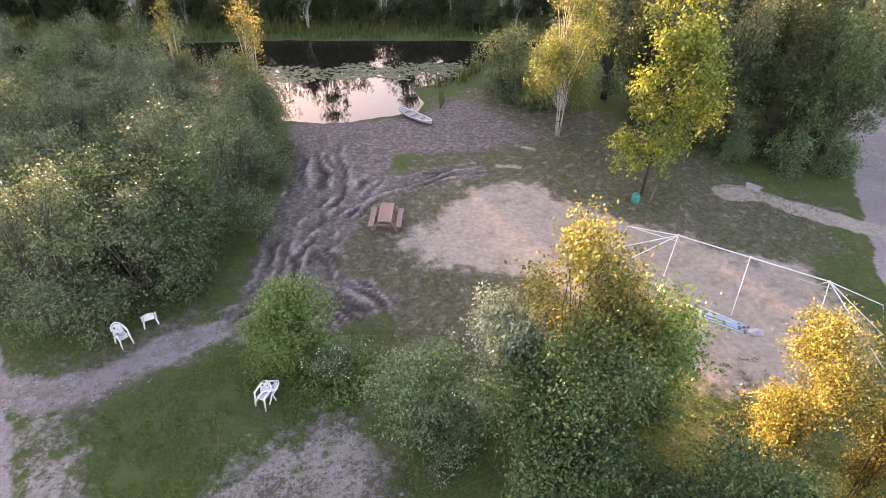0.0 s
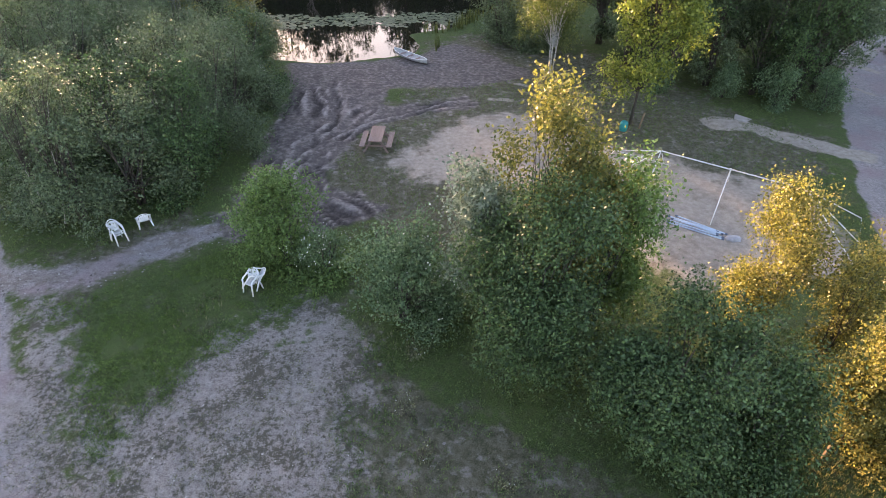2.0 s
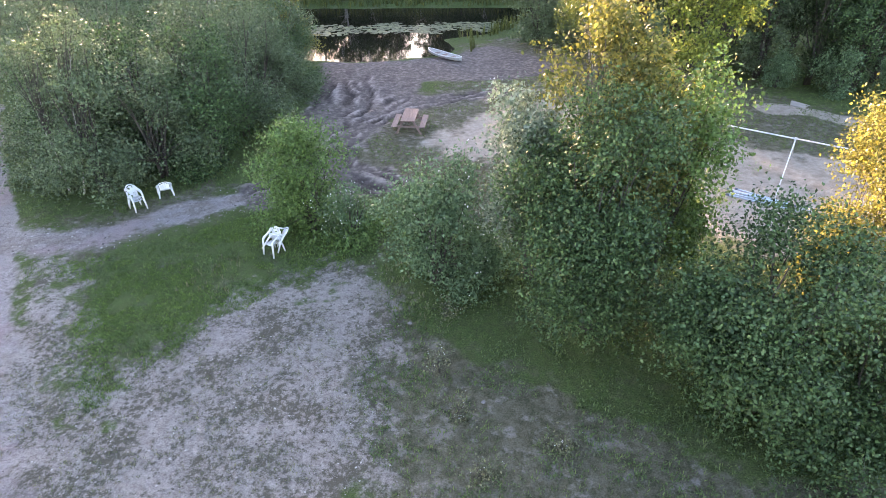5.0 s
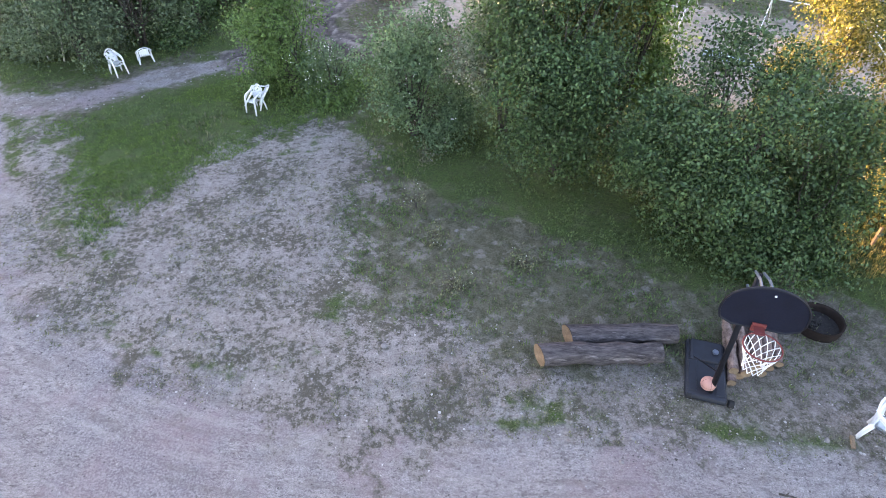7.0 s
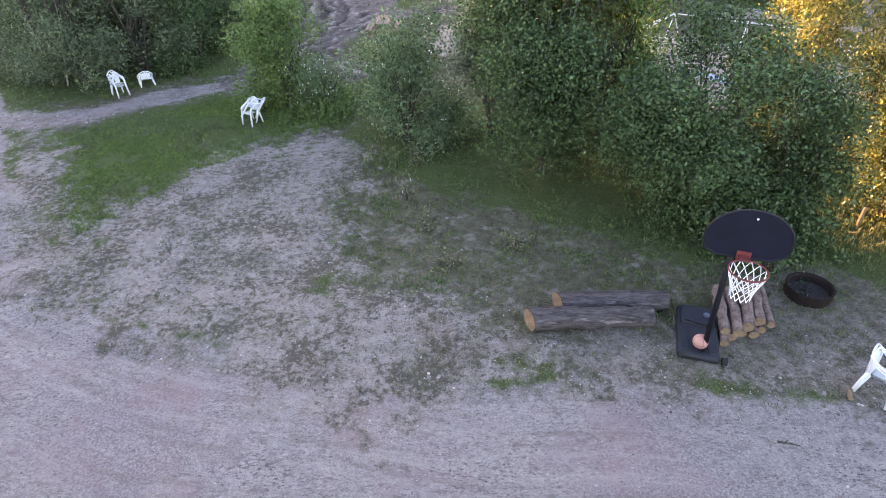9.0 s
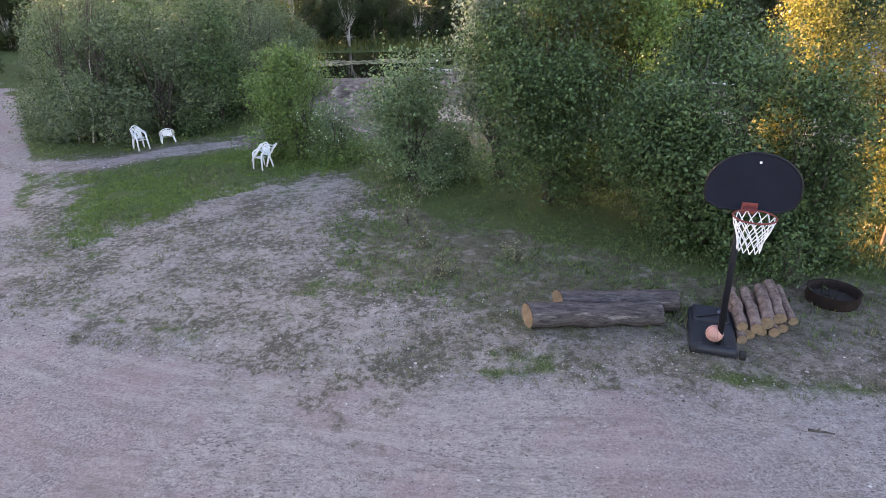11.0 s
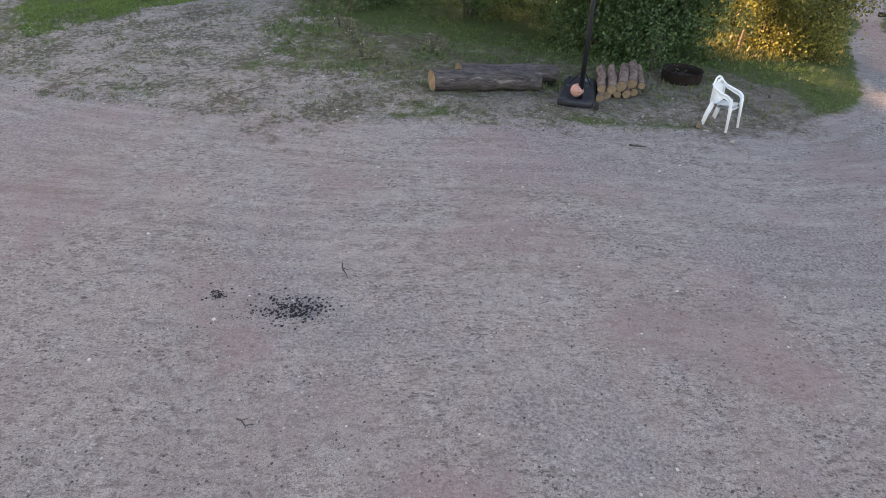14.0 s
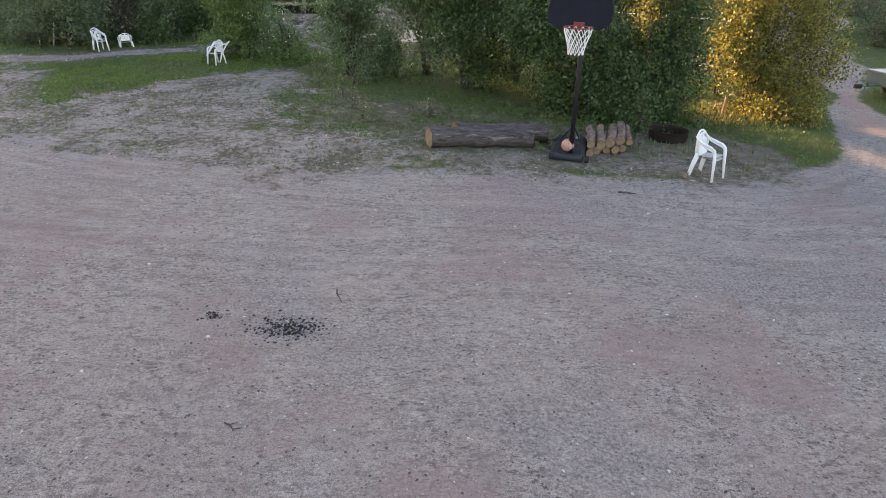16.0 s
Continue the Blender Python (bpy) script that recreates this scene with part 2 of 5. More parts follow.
    hgt = sum_of(nt, 'ADD', hgt, sum_of(nt, 'MULTIPLY', crumb, 0.8))
    bump(nt, b, sum_of(nt, 'ADD', hgt, sum_of(nt, 'MULTIPLY', grit, 0.4)), 1.0, 0.06)
    return m


def water_material():
    m, nt, b = mat("dark_pond_water", 0.03, 0.0, 0.7)
    b.inputs["Base Color"].default_value = (0.012, 0.011, 0.008, 1)
    b.inputs["IOR"].default_value = 1.4
    bump(nt, b, noise_tex(nt, coords(nt), 3.0, 3), 0.06, 0.02)
    return m


def wood_material(name, a, b_col, scale=(2, 22, 22)):
    m, nt, b = mat(name, 0.8, 0.0, 0.2)
    mp = nt.nodes.new("ShaderNodeMapping")
    nt.links.new(coords(nt), mp.inputs["Vector"])
    mp.inputs["Scale"].default_value = scale
    f = noise_tex(nt, mp.outputs[0], 2.0, 6, 0.65)
    info = nt.nodes.new("ShaderNodeObjectInfo")
    col = ramp(nt, f, (0.3, a), (0.7, b_col))
    col = mix(nt, sum_of(nt, 'MULTIPLY', info.outputs["Random"], 0.4), col, tuple(v * 0.6 for v in a))
    nt.links.new(col, b.inputs["Base Color"])
    bump(nt, b, f, 0.3, 0.01)
    return m


def cut_end_material():
    """Sawn log ends: pale wood with rings."""
    m, nt, b = mat("sawn_wood_end", 0.85, 0.0, 0.15)
    f = noise_tex(nt, coords(nt), 9, 5, 0.6)
    g = noise_tex(nt, coords(nt), 60, 3)
    nt.links.new(mix(nt, 0.4, ramp(nt, f, (0.3, (0.12, 0.085, 0.056)), (0.7, (0.33, 0.245, 0.16))), ramp(nt, g, (0.3, (0.11, 0.072, 0.044)), (0.7, (0.32, 0.225, 0.14)))), b.inputs["Base Color"])
    return m


M_GROUND = ground_material()
M_WATER = water_material()
M_LEAF = leaf_material("alder_leaf", (0.018, 0.041, 0.016), (0.118, 0.200, 0.078), 0.0, 0.24)
M_LEAF_DARK = leaf_material("willow_thicket_leaf", (0.052, 0.082, 0.044), (0.170, 0.228, 0.125), 0.0, 0.26)
M_LEAF_PALE = leaf_material("pale_willow_leaf", (0.058, 0.108, 0.055), (0.200, 0.300, 0.165), 0.0, 0.36)
M_LEAF_SILVER = leaf_material("silver_willow_leaf", (0.085, 0.130, 0.090), (0.330, 0.390, 0.310), 0.0, 0.3)
# Low-sun gold is put into this leaf colour, for aspens and shore birches.
M_LEAF_SUN_GOLD = leaf_material("aspen_leaf_sun_tint", (0.070, 0.085, 0.026), (0.325, 0.300, 0.095), 0.3, 0.45)
# Birch leaf whose bright lime holds the sunlight on the crown.
M_LEAF_SUN_LIME = leaf_material("young_birch_leaf_sun_tint", (0.090, 0.130, 0.028), (0.290, 0.350, 0.085), 0.1, 0.45)
# Alder leaf again, with the sunlight on the treetop put into its colour.
M_LEAF_SUN_TOP = leaf_material("alder_top_leaf_sun_tint", (0.060, 0.084, 0.026), (0.255, 0.248, 0.084), 0.4, 0.45)
M_LEAF_FRESH = leaf_material("fresh_green_leaf", (0.056, 0.108, 0.030), (0.175, 0.280, 0.090), 0.0, 0.30)
M_LEAF_BIRCH = leaf_material("birch_leaf", (0.060, 0.090, 0.028), (0.200, 0.245, 0.082), 0.2, 0.4)
M_LEAF_FAR = leaf_material("far_forest_leaf", (0.022, 0.040, 0.016), (0.060, 0.090, 0.032))
M_GRASS = leaf_material("grass_blade", (0.060, 0.100, 0.028), (0.150, 0.215, 0.070), 0.2, 0.25)
M_LUSH = leaf_material("lush_grass_blade", (0.060, 0.108, 0.024), (0.185, 0.285, 0.072), 0.1, 0.35)
M_CLOVER = leaf_material("clover_leaf", (0.044, 0.078, 0.026), (0.145, 0.210, 0.074), 0.1, 0.25)
# Grass blades with the gold of low sunlight put into their colour.
M_SUNGRASS = leaf_material("sun_gold_grass", (0.110, 0.110, 0.040), (0.280, 0.250, 0.095), 0.3, 0.35)
M_WEED = leaf_material("dry_weed", (0.080, 0.095, 0.050), (0.190, 0.200, 0.120), 0.3, 0.2)
M_BLOSSOM = plain("white_blossom", (0.75, 0.75, 0.72), 0.7)
M_BARK = bark_material("grey_bark", (0.034, 0.031, 0.027), (0.125, 0.110, 0.095))
M_BIRCH = birch_bark()
M_LOGBARK = bark_material("weathered_log_bark", (0.020, 0.018, 0.019), (0.128, 0.113, 0.112), 7, 1.0, 1.0)
M_LOGBARK_NODES = M_LOGBARK.node_tree
M_LOGBARK_NODES.nodes["Mapping"].inputs["Scale"].default_value = (0.5, 2.6, 2.6)
_grain = M_LOGBARK_NODES.nodes.new("ShaderNodeMapping")
M_LOGBARK_NODES.links.new(coords(M_LOGBARK_NODES), _grain.inputs["Vector"])
_grain.inputs["Scale"].default_value = (0.45, 3.0, 3.0)
_streak = ramp(M_LOGBARK_NODES, noise_tex(M_LOGBARK_NODES, _grain.outputs[0], 2.4, 6, 0.7), (0.58, (0, 0, 0)), (0.68, (0.75, 0.75, 0.75)))
_bark_b = M_LOGBARK_NODES.nodes["Principled BSDF"]
M_LOGBARK_NODES.links.new(mix(M_LOGBARK_NODES, _streak, _bark_b.inputs["Base Color"].links[0].from_socket, (0.30, 0.275, 0.265)), _bark_b.inputs["Base Color"])
M_LOGRED = bark_material("red_pine_log_bark", (0.055, 0.035, 0.028), (0.27, 0.205, 0.18), 9, 1.0, 1.0)
M_CUT = cut_end_material()
M_CHAIR = plain("white_garden_plastic", (0.72, 0.75, 0.77), 0.4, 0, 0.08, 8, 0.05, 0.4)
M_TABLE = wood_material("weathered_red_brown_plank", (0.20, 0.14, 0.12), (0.36, 0.28, 0.25), (22, 2, 22))
M_TUBE = plain("white_painted_tube", (0.70, 0.70, 0.68), 0.4, 0.0, 0.1)
M_PIPE = plain("pale_blue_pipe", (0.45, 0.56, 0.66), 0.35, 0.1)
M_BLACK = plain("black_plastic", (0.009, 0.010, 0.014), 0.55, 0, 0.3, 5, 0.1, 0.25)
M_TANK = plain("slate_black_plastic", (0.020, 0.023, 0.030), 0.5, 0, 0.3, 5, 0.1, 0.3)
M_BOARD = plain("navy_black_backboard", (0.007, 0.009, 0.019), 0.65, 0, 0.25, 4, 0.1, 0.2)
M_STEEL = plain("grey_blue_steel", (0.15, 0.18, 0.23), 0.4, 0.6)
M_RED = plain("faded_red_rim", (0.20, 0.05, 0.045), 0.5, 0.2)
M_NET = plain("white_net_cord", (0.78, 0.78, 0.76), 0.8)
M_BALL = plain("faded_pink_ball", (0.44, 0.235, 0.19), 0.6)
M_RUST = plain("rusty_brown_steel", (0.022, 0.016, 0.014), 0.9, 0.1, 0.4, 7, 0.5, 0.15)
M_ASH = plain("charcoal_and_ash", (0.032, 0.030, 0.029), 0.95, 0, 0.6, 20, 0.8)
M_STONE = plain("grey_granite", (0.23, 0.215, 0.205), 0.85, 0, 0.3, 9, 0.6)
M_CANVAS = plain("grey_canvas", (0.33, 0.34, 0.36), 0.9, 0, 0.3, 8, 0.4)
M_BARREL = plain("turquoise_barrel_plastic", (0.012, 0.25, 0.24), 0.5)
M_HULL = plain("grey_white_boat_hull", (0.40, 0.40, 0.39), 0.5, 0, 0.3)
M_CONC = plain("pale_concrete", (0.30, 0.28, 0.255), 0.9, 0, 0.2, 5, 0.5)
M_TARP = plain("blue_tarpaulin", (0.05, 0.30, 0.55), 0.5)
M_WHITE = plain("white_sheet_metal", (0.75, 0.76, 0.77), 0.4)
M_TYRE = plain("tyre_rubber", (0.02, 0.02, 0.02), 0.9)
M_TRAILER = plain("grey_green_trailer_paint", (0.10, 0.14, 0.13), 0.45)
M_LILY = leaf_material("lily_pad", (0.05, 0.075, 0.03), (0.14, 0.17, 0.09), 0.2, 0.1)
M_REED = leaf_material("reed_blade", (0.055, 0.075, 0.02), (0.14, 0.16, 0.05), 0.3, 0.3)


# ---- building helpers ----
def link_mesh(name, bm, material, smooth=False):
    me = bpy.data.meshes.new(name)
    bm.to_mesh(me)
    bm.free()
    for m in (material if isinstance(material, (list, tuple)) else [material]):
        me.materials.append(m)
    if smooth:
        me.polygons.foreach_set("use_smooth", [True] * len(me.polygons))
    return new(name, me)


def part(name, bm, material, parent, label="", smooth=False):
    ob = link_mesh(name, bm, material, smooth)
    ob.parent = parent
    return tagged(ob, label)


def thing(name, at, label, category, group="", turn=0.0, tilt=(0, 0), kind=""):
    e = new(name)
    e.matrix_basis = pose(*at, tilt[0], tilt[1], turn)
    e.empty_display_size = 0.1
    return tagged(e, label, category, group, kind)


def box(bm, size, at=(0, 0, 0), rot=(0, 0, 0), bevel=0.0):
    got = bmesh.ops.create_cube(bm, size=1.0)
    vs = got["verts"]
    bmesh.ops.scale(bm, vec=size, verts=vs)
    if bevel:
        es = list({e for v in vs for e in v.link_edges})
        r = bmesh.ops.bevel(bm, geom=es, offset=bevel, segments=2, affect='EDGES', profile=0.5)
        vs = list({v for f in r["faces"] for v in f.verts} | {v for v in vs if v.is_valid})
    bmesh.ops.transform(bm, matrix=pose(*at, *rot), verts=vs)
    return vs


def tube(bm, pts, radii, sides=7, cap=True):
    """A round bar along points, of changing radius."""
    pts = [Vector(p) for p in pts]
    if not isinstance(radii, (list, tuple)):
        radii = [radii] * len(pts)
    rings = []
    for i, p in enumerate(pts):
        d = (pts[min(i + 1, len(pts) - 1)] - pts[max(i - 1, 0)]).normalized()
        side = d.cross(Vector((0.31, 0.17, 0.93)))
        side = side.normalized() if side.length > 1e-3 else Vector((1, 0, 0))
        up = side.cross(d)
        rings.append([bm.verts.new(p + (side * math.cos(a) + up * math.sin(a)) * radii[i]) for a in (2 * math.pi * k / sides for k in range(sides))])
    for a, b in zip(rings, rings[1:]):
        for k in range(sides):
            bm.faces.new((a[k], a[(k + 1) % sides], b[(k + 1) % sides], b[k]))
    if cap:
        bm.faces.new(rings[0][::-1])
        bm.faces.new(rings[-1])


def pydata(name, verts, faces, materials, smooth=False):
    me = bpy.data.meshes.new(name)
    n, k = len(faces), faces.shape[1]
    me.vertices.add(len(verts))
    me.vertices.foreach_set("co", np.asarray(verts, np.float32).ravel())
    me.loops.add(n * k)
    me.loops.foreach_set("vertex_index", faces.ravel().astype(np.int32))
    me.polygons.add(n)
    me.polygons.foreach_set("loop_start", np.arange(0, n * k, k, dtype=np.int32))
    me.update(calc_edges=True)
    me.materials.append(materials)
    if smooth:
        me.polygons.foreach_set("use_smooth", np.ones(n, bool))
    return me


def wobble(x, y, scale, seed):
    """Smooth value noise in 0 to 1 over the plan."""
    rs = np.random.RandomState(seed)
    table = rs.rand(256, 256)
    u, v = np.asarray(x) / scale, np.asarray(y) / scale
    i, j = np.floor(u).astype(int), np.floor(v).astype(int)
    f, g = u - i, v - j
    f, g = f * f * (3 - 2 * f), g * g * (3 - 2 * g)
    t = lambda a, b: table[a % 256, b % 256]
    return (t(i, j) * (1 - f) + t(i + 1, j) * f) * (1 - g) + (t(i, j + 1) * (1 - f) + t(i + 1, j + 1) * f) * g


def reach(x, y, line, closed=True):
    """Distance to a line in the plan, below zero inside it if it is closed."""
    x, y = np.asarray(x, float), np.asarray(y, float)
    best = np.full(x.shape, 1e9)
    inside = np.zeros(x.shape, bool)
    ring = list(zip(line, line[1:] + line[:1])) if closed else list(zip(line, line[1:]))
    for (ax, ay), (bx, by) in ring:
        dx, dy = bx - ax, by - ay
        s = np.clip(((x - ax) * dx + (y - ay) * dy) / (dx * dx + dy * dy), 0, 1)
        best = np.minimum(best, np.hypot(x - ax - s * dx, y - ay - s * dy))
        if closed and by != ay:
            inside ^= ((ay > y) != (by > y)) & (x < ax + (y - ay) * dx / dy)
    return np.where(inside, -best, best) if closed else best


# ---- ground: one sheet to the horizon ----
LOT = [(-40, 46), (-24, 32.5), (-18.8, 27.3), (-16.0, 23.3), (-12.1, 18.2), (-11.1, 16.7), (-10, 15.1), (-7.8, 12.5), (-6.3, 10.7), (-4.7, 9.8), (-2.8, 9.3), (-0.8, 8.9),
       (0.6, 8.6), (2.2, 8.6), (3.7, 8.6), (5.2, 8.45), (6.4, 8.3), (8.1, 8.6), (9.4, 9.4), (10.6, 11.6), (13.1, 16.7), (14.6, 22), (15.9, 26), (17.1, 29), (19.2, 33.4), (22, 38.5), (24.6, 41.2),
       (27, 40.2), (25.4, 37), (21.5, 31.5), (18.6, 26), (16.6, 20.6), (15.0, 18.3), (13.7, 16.0), (12.6, 13.6), (12.2, 12.0), (13.6, 9.6), (40, -2), (40, -30), (-40, -30), (-26, 6), (-17.5, 18.5), (-20.5, 25), (-28, 33)]
WEEDY = [(-10.4, 16.4), (-9.0, 16.0), (-8.3, 14.2), (-7.55, 12.75), (-6.95, 11.95), (-6.45, 12.1), (-6.0, 13.2), (-5.4, 14.75), (-4.2, 16.0), (-2.4, 17.2), (-1.8, 15.2), (-2.2, 13.4), (-1.5, 11.2), (-0.7, 10.3), (1.5, 9.9), (3.4, 9.3), (5.2, 8.9), (6.6, 9.2), (7.0, 8.75), (5.2, 8.4), (2.2, 8.6), (-0.8, 8.65), (-4.7, 9.4), (-7.0, 10.6), (-9.3, 13.6)]
MUD = [(-7.6, 35), (-6.8, 30.6), (-6.7, 25.5), (-6.9, 22.3), (-7.3, 21.1), (-6.2, 19.9), (-3.4, 20.5), (-1.8, 21.8), (-3.5, 23.4), (-3.9, 25.1), (-2.6, 27.9), (1.6, 30.0), (1.2, 31.0), (-2.4, 30.2), (-2.0, 31.7), (1.8, 32.6), (4.6, 34), (3.2, 36), (0.6, 38.2), (-1.2, 36.6), (-3, 36), (-5.5, 35)]
TRACK = [(-13.0, 18.2), (-11.0, 17.9), (-9.2, 18.6), (-7.4, 20.1), (-6.0, 21.2)]
SAND = [(-1.5, 25.2), (-0.5, 27.4), (1.5, 29.1), (3.6, 29.1), (5.2, 27.8), (6.8, 26.6), (8.8, 25.7), (12.4, 23.6), (13.2, 21.6), (11.6, 19.0), (9, 18.0), (6.9, 18.4), (5.6, 21.3), (3.3, 22.6), (1.3, 23.3), (-0.6, 24.1)]
DRY = [(-5, 29), (-2.5, 22), (-2.6, 19.5), (1.5, 18.2), (5, 19), (12, 22), (15.5, 24.5), (16.5, 28), (13.5, 31.5), (10, 36), (6, 40), (1, 41), (-1.5, 38.5), (-2.4, 32)]
DIRT = [(0.4, 9.6), (0.6, 8.9), (2.2, 8.8), (4.0, 8.6), (5.6, 8.45), (6.8, 8.25), (7.8, 8.7), (8.2, 10.2), (7.4, 11.2), (6.0, 11.0), (5.2, 10.3), (4.4, 9.5), (2.4, 9.4)]
VERGE = [(-13.5, 19.6), (-11.5, 20.2), (-9.6, 21.3), (-8.0, 22.6), (-6.2, 21.6), (-5.4, 19.6), (-6.2, 18.3), (-7.8, 17.0), (-8.8, 15.2), (-9.6, 15.2), (-11.2, 17.2)]
BARE = [((11.7, 29.0), (13.0, 29.1)), ((12.2, 28.7), (13.2, 28.5)), ((6.5, 34.2), (7.3, 34.2)), ((3.7, 32.7), (4.5, 32.2)), ((2.4, 30.9), (3.3, 30.8)), ((19.7, 33.0), (20.3, 32.2)), ((21.5, 35.8), (22.0, 35.3))]
SPUR = [(11.8, 28.9), (12.9, 28.8), (14.2, 27.6), (15.7, 26.5), (16.6, 26.3)]
LAKE = [(-16, 41), (-11, 36.5), (-8.4, 35.2), (-6.1, 34.7), (-4.4, 35.1), (-2.6, 36.0), (-1.0, 36.4), (-0.5, 38.0), (-1.4, 39.8), (0.8, 41.0), (2.4, 44), (5.5, 46.5), (12, 48.5), (4, 49.2), (-6, 48.8), (-14, 48.2), (-23, 46.8), (-30, 48), (-26, 43)]


def lay_axis(fine_a, fine_b, step, far):
    a = list(np.arange(fine_a, fine_b, step))
    d, lo, hi = step, a[0], a[-1]
    left, right = [], []
    while lo > -far:
        d *= 1.25
        lo -= d
        hi += d
        left.append(lo)
        right.append(hi)
    return np.array(left[::-1] + a + right)


def rut_shape(x, y):
    """Wheel ruts along the curve of the muddy tracks: hollows below zero, ridges above."""
    a = reach(x, y, [(-6.9, 36), (-6.5, 31.5), (-6.2, 28.5), (-6.9, 25.5), (-7.6, 22.4), (-9.2, 20.2), (-12.0, 17.7)], False)
    b = reach(x, y, [(5.5, 31.6), (2.2, 31.2), (-0.2, 30.4), (-2.2, 29.0), (-3.7, 27.0), (-4.7, 24.6), (-4.3, 22.5), (-2.8, 21.2)], False)
    sway = (wobble(x, y, 2.3, 8) - 0.5) * 0.9 + (wobble(x, y, 0.6, 11) - 0.5) * 0.30
    rut = np.zeros_like(a)
    for k, (d, offsets) in enumerate(((a, (0.55, 1.15, 1.55, 2.05)), (b, (0.2, 0.62, 1.05)))):
        for i, o in enumerate(offsets):
            wear = np.clip(wobble(x, y, 0.75, 70 + 9 * k + i) * 2.6 - 0.75, 0, 1)
            dd = d + sway
            rut += wear * (-0.075 * np.exp(-((dd - o) / 0.12) ** 2) + 0.06 * np.exp(-((dd - o - 0.20) / 0.10) ** 2))
    ends = np.clip((33.2 - y) / 1.5, 0, 1) * np.clip((2.6 - x) / 2.0, 0, 1)
    return rut * ends


def ground_height(x, y):
    x, y = np.asarray(x, float), np.asarray(y, float)
    z = (wobble(x, y, 2.6, 3) - 0.5) * 0.05 + (wobble(x, y, 0.7, 4) - 0.5) * 0.02
    dl = reach(x, y, LAKE)
    z = z - np.clip(0.10 - dl * 0.09, 0, 0.7) * (dl < 1.2) 
    dm = reach(x, y, MUD)
    rut = rut_shape(x, y)
    z = z + rut * np.clip(0.5 - dm * 1.5, 0, 1)
    z = z + np.clip(0.6 - dm, 0, 1) * ((wobble(x * 0.7 + y * 0.7, (y - x) * 0.28, 0.30, 9) - 0.5) * 0.12 + (wobble(x, y, 0.33, 10) - 0.5) * 0.05) * (dl > 0.3) * np.clip((34 - y) / 3, 0.25, 1)
    # wheel lines in the gravel, bending along the lot's edge
    dg = reach(x, y, LOT)
    lines = np.zeros_like(z)
    for o, w in ((1.7, 0.10), (2.15, 0.07), (3.2, 0.12), (3.8, 0.08)):
        lines += -0.022 * np.exp(-((-dg + (wobble(x, y, 3, 12) - 0.5) * 0.3 - o) / w) ** 2)
    z = z + lines * (dg < 0)
    # low bank under the turf and the far shore
    z = z + np.clip(dg, 0, 0.5) * 0.10
    far = np.clip((y - 49.5) / 30, 0, 1)
    return z + far * 1.2


def build_ground():
    xs = lay_axis(-13.5, 22.0, 0.15, 2500)
    ys = lay_axis(-2.5, 40.0, 0.15, 2500)
    gx, gy = np.meshgrid(xs, ys)
    nx, ny = len(xs), len(ys)
    x, y = gx.ravel(), gy.ravel()
    z = ground_height(x, y)
    i = np.arange(nx * ny).reshape(ny, nx)
    f = np.stack([i[:-1, :-1], i[:-1, 1:], i[1:, 1:], i[1:, :-1]], -1).reshape(-1, 4)
    me = pydata("ground", np.stack([x, y, z], 1), f, M_GROUND, True)
    w1 = (wobble(x, y, 1.7, 21) - 0.5) * 0.9 + (wobble(x, y, 0.5, 22) - 0.5) * 0.4

    def soft(d, w):
        return np.clip(0.5 - d / (2 * w), 0, 1)

    covers = {
        "gravel": np.maximum(soft(reach(x, y, LOT) + w1 * 0.4, 0.5), soft(reach(x, y, TRACK, False) - 0.55 + w1 * 0.7, 0.9)),
        "weedy": soft(reach(x, y, WEEDY) - 0.25 + w1 * 1.5, 2.0),
        "mud": soft(reach(x, y, MUD) + w1 * 0.8, 0.9),
        "thin": np.maximum(0.62 * soft(np.minimum(reach(x, y, DRY), reach(x, y, VERGE) + 0.3) + w1 * 1.4, 1.6), soft(np.minimum(reach(x, y, [(-1.9, 15.4), (-2.1, 13.3), (-1.2, 10.8), (0.0, 9.0), (4.0, 8.4), (8.5, 8.6), (7.5, 11.0), (4.5, 11.6), (2.5, 12.6), (1.2, 13.6)]),
                                reach(x, y, [(-4.4, 22.5), (-1.2, 21.5), (3, 22.5), (-0.5, 24.2), (-1.6, 25.4), (-0.4, 27.6), (4, 29.6), (5, 31.5), (1, 32), (-3, 28.5), (-4, 25.5)])) + w1, 1.3)),
        "dirt": np.maximum(soft(reach(x, y, DIRT) + w1 * 0.8, 0.9), 0.56 * soft(reach(x, y, TRACK, False) - 0.9 + w1, 0.9)),
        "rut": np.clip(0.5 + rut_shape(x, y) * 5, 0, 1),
        "edge": np.clip(reach(x, y, LOT) + (wobble(x, y, 3.5, 12) - 0.5) * 0.5 - np.clip((y - 11) / 3, 0, 1) * 9, -9, 3),
        "sand": np.maximum(soft(reach(x, y, SAND) + w1 * 1.3, 1.7), soft(np.minimum(reach(x, y, SPUR, False) - 0.55, np.minimum.reduce([reach(x, y, list(b), False) for b in BARE]) - 0.1) + w1 * 0.4, 0.4)),
    }
    for key, value in covers.items():
        at = me.attributes.new(key, 'FLOAT', 'POINT')
        at.data.foreach_set("value", value.astype(np.float32))
    tagged(new("ground", me), "gravel yard, trodden mud, pale sand and rough turf", "ground", kind="structure")


build_ground()


def build_water():
    bm = bmesh.new()
    ring = [bm.verts.new((x, y, -0.10)) for x, y in [(-60, 33), (14, 33), (14, 49.6), (-60, 49.6)]]
    bm.faces.new(ring)
    tagged(link_mesh("water", bm, M_WATER), "still dark pond mirroring sky and trees", "pond", kind="structure")


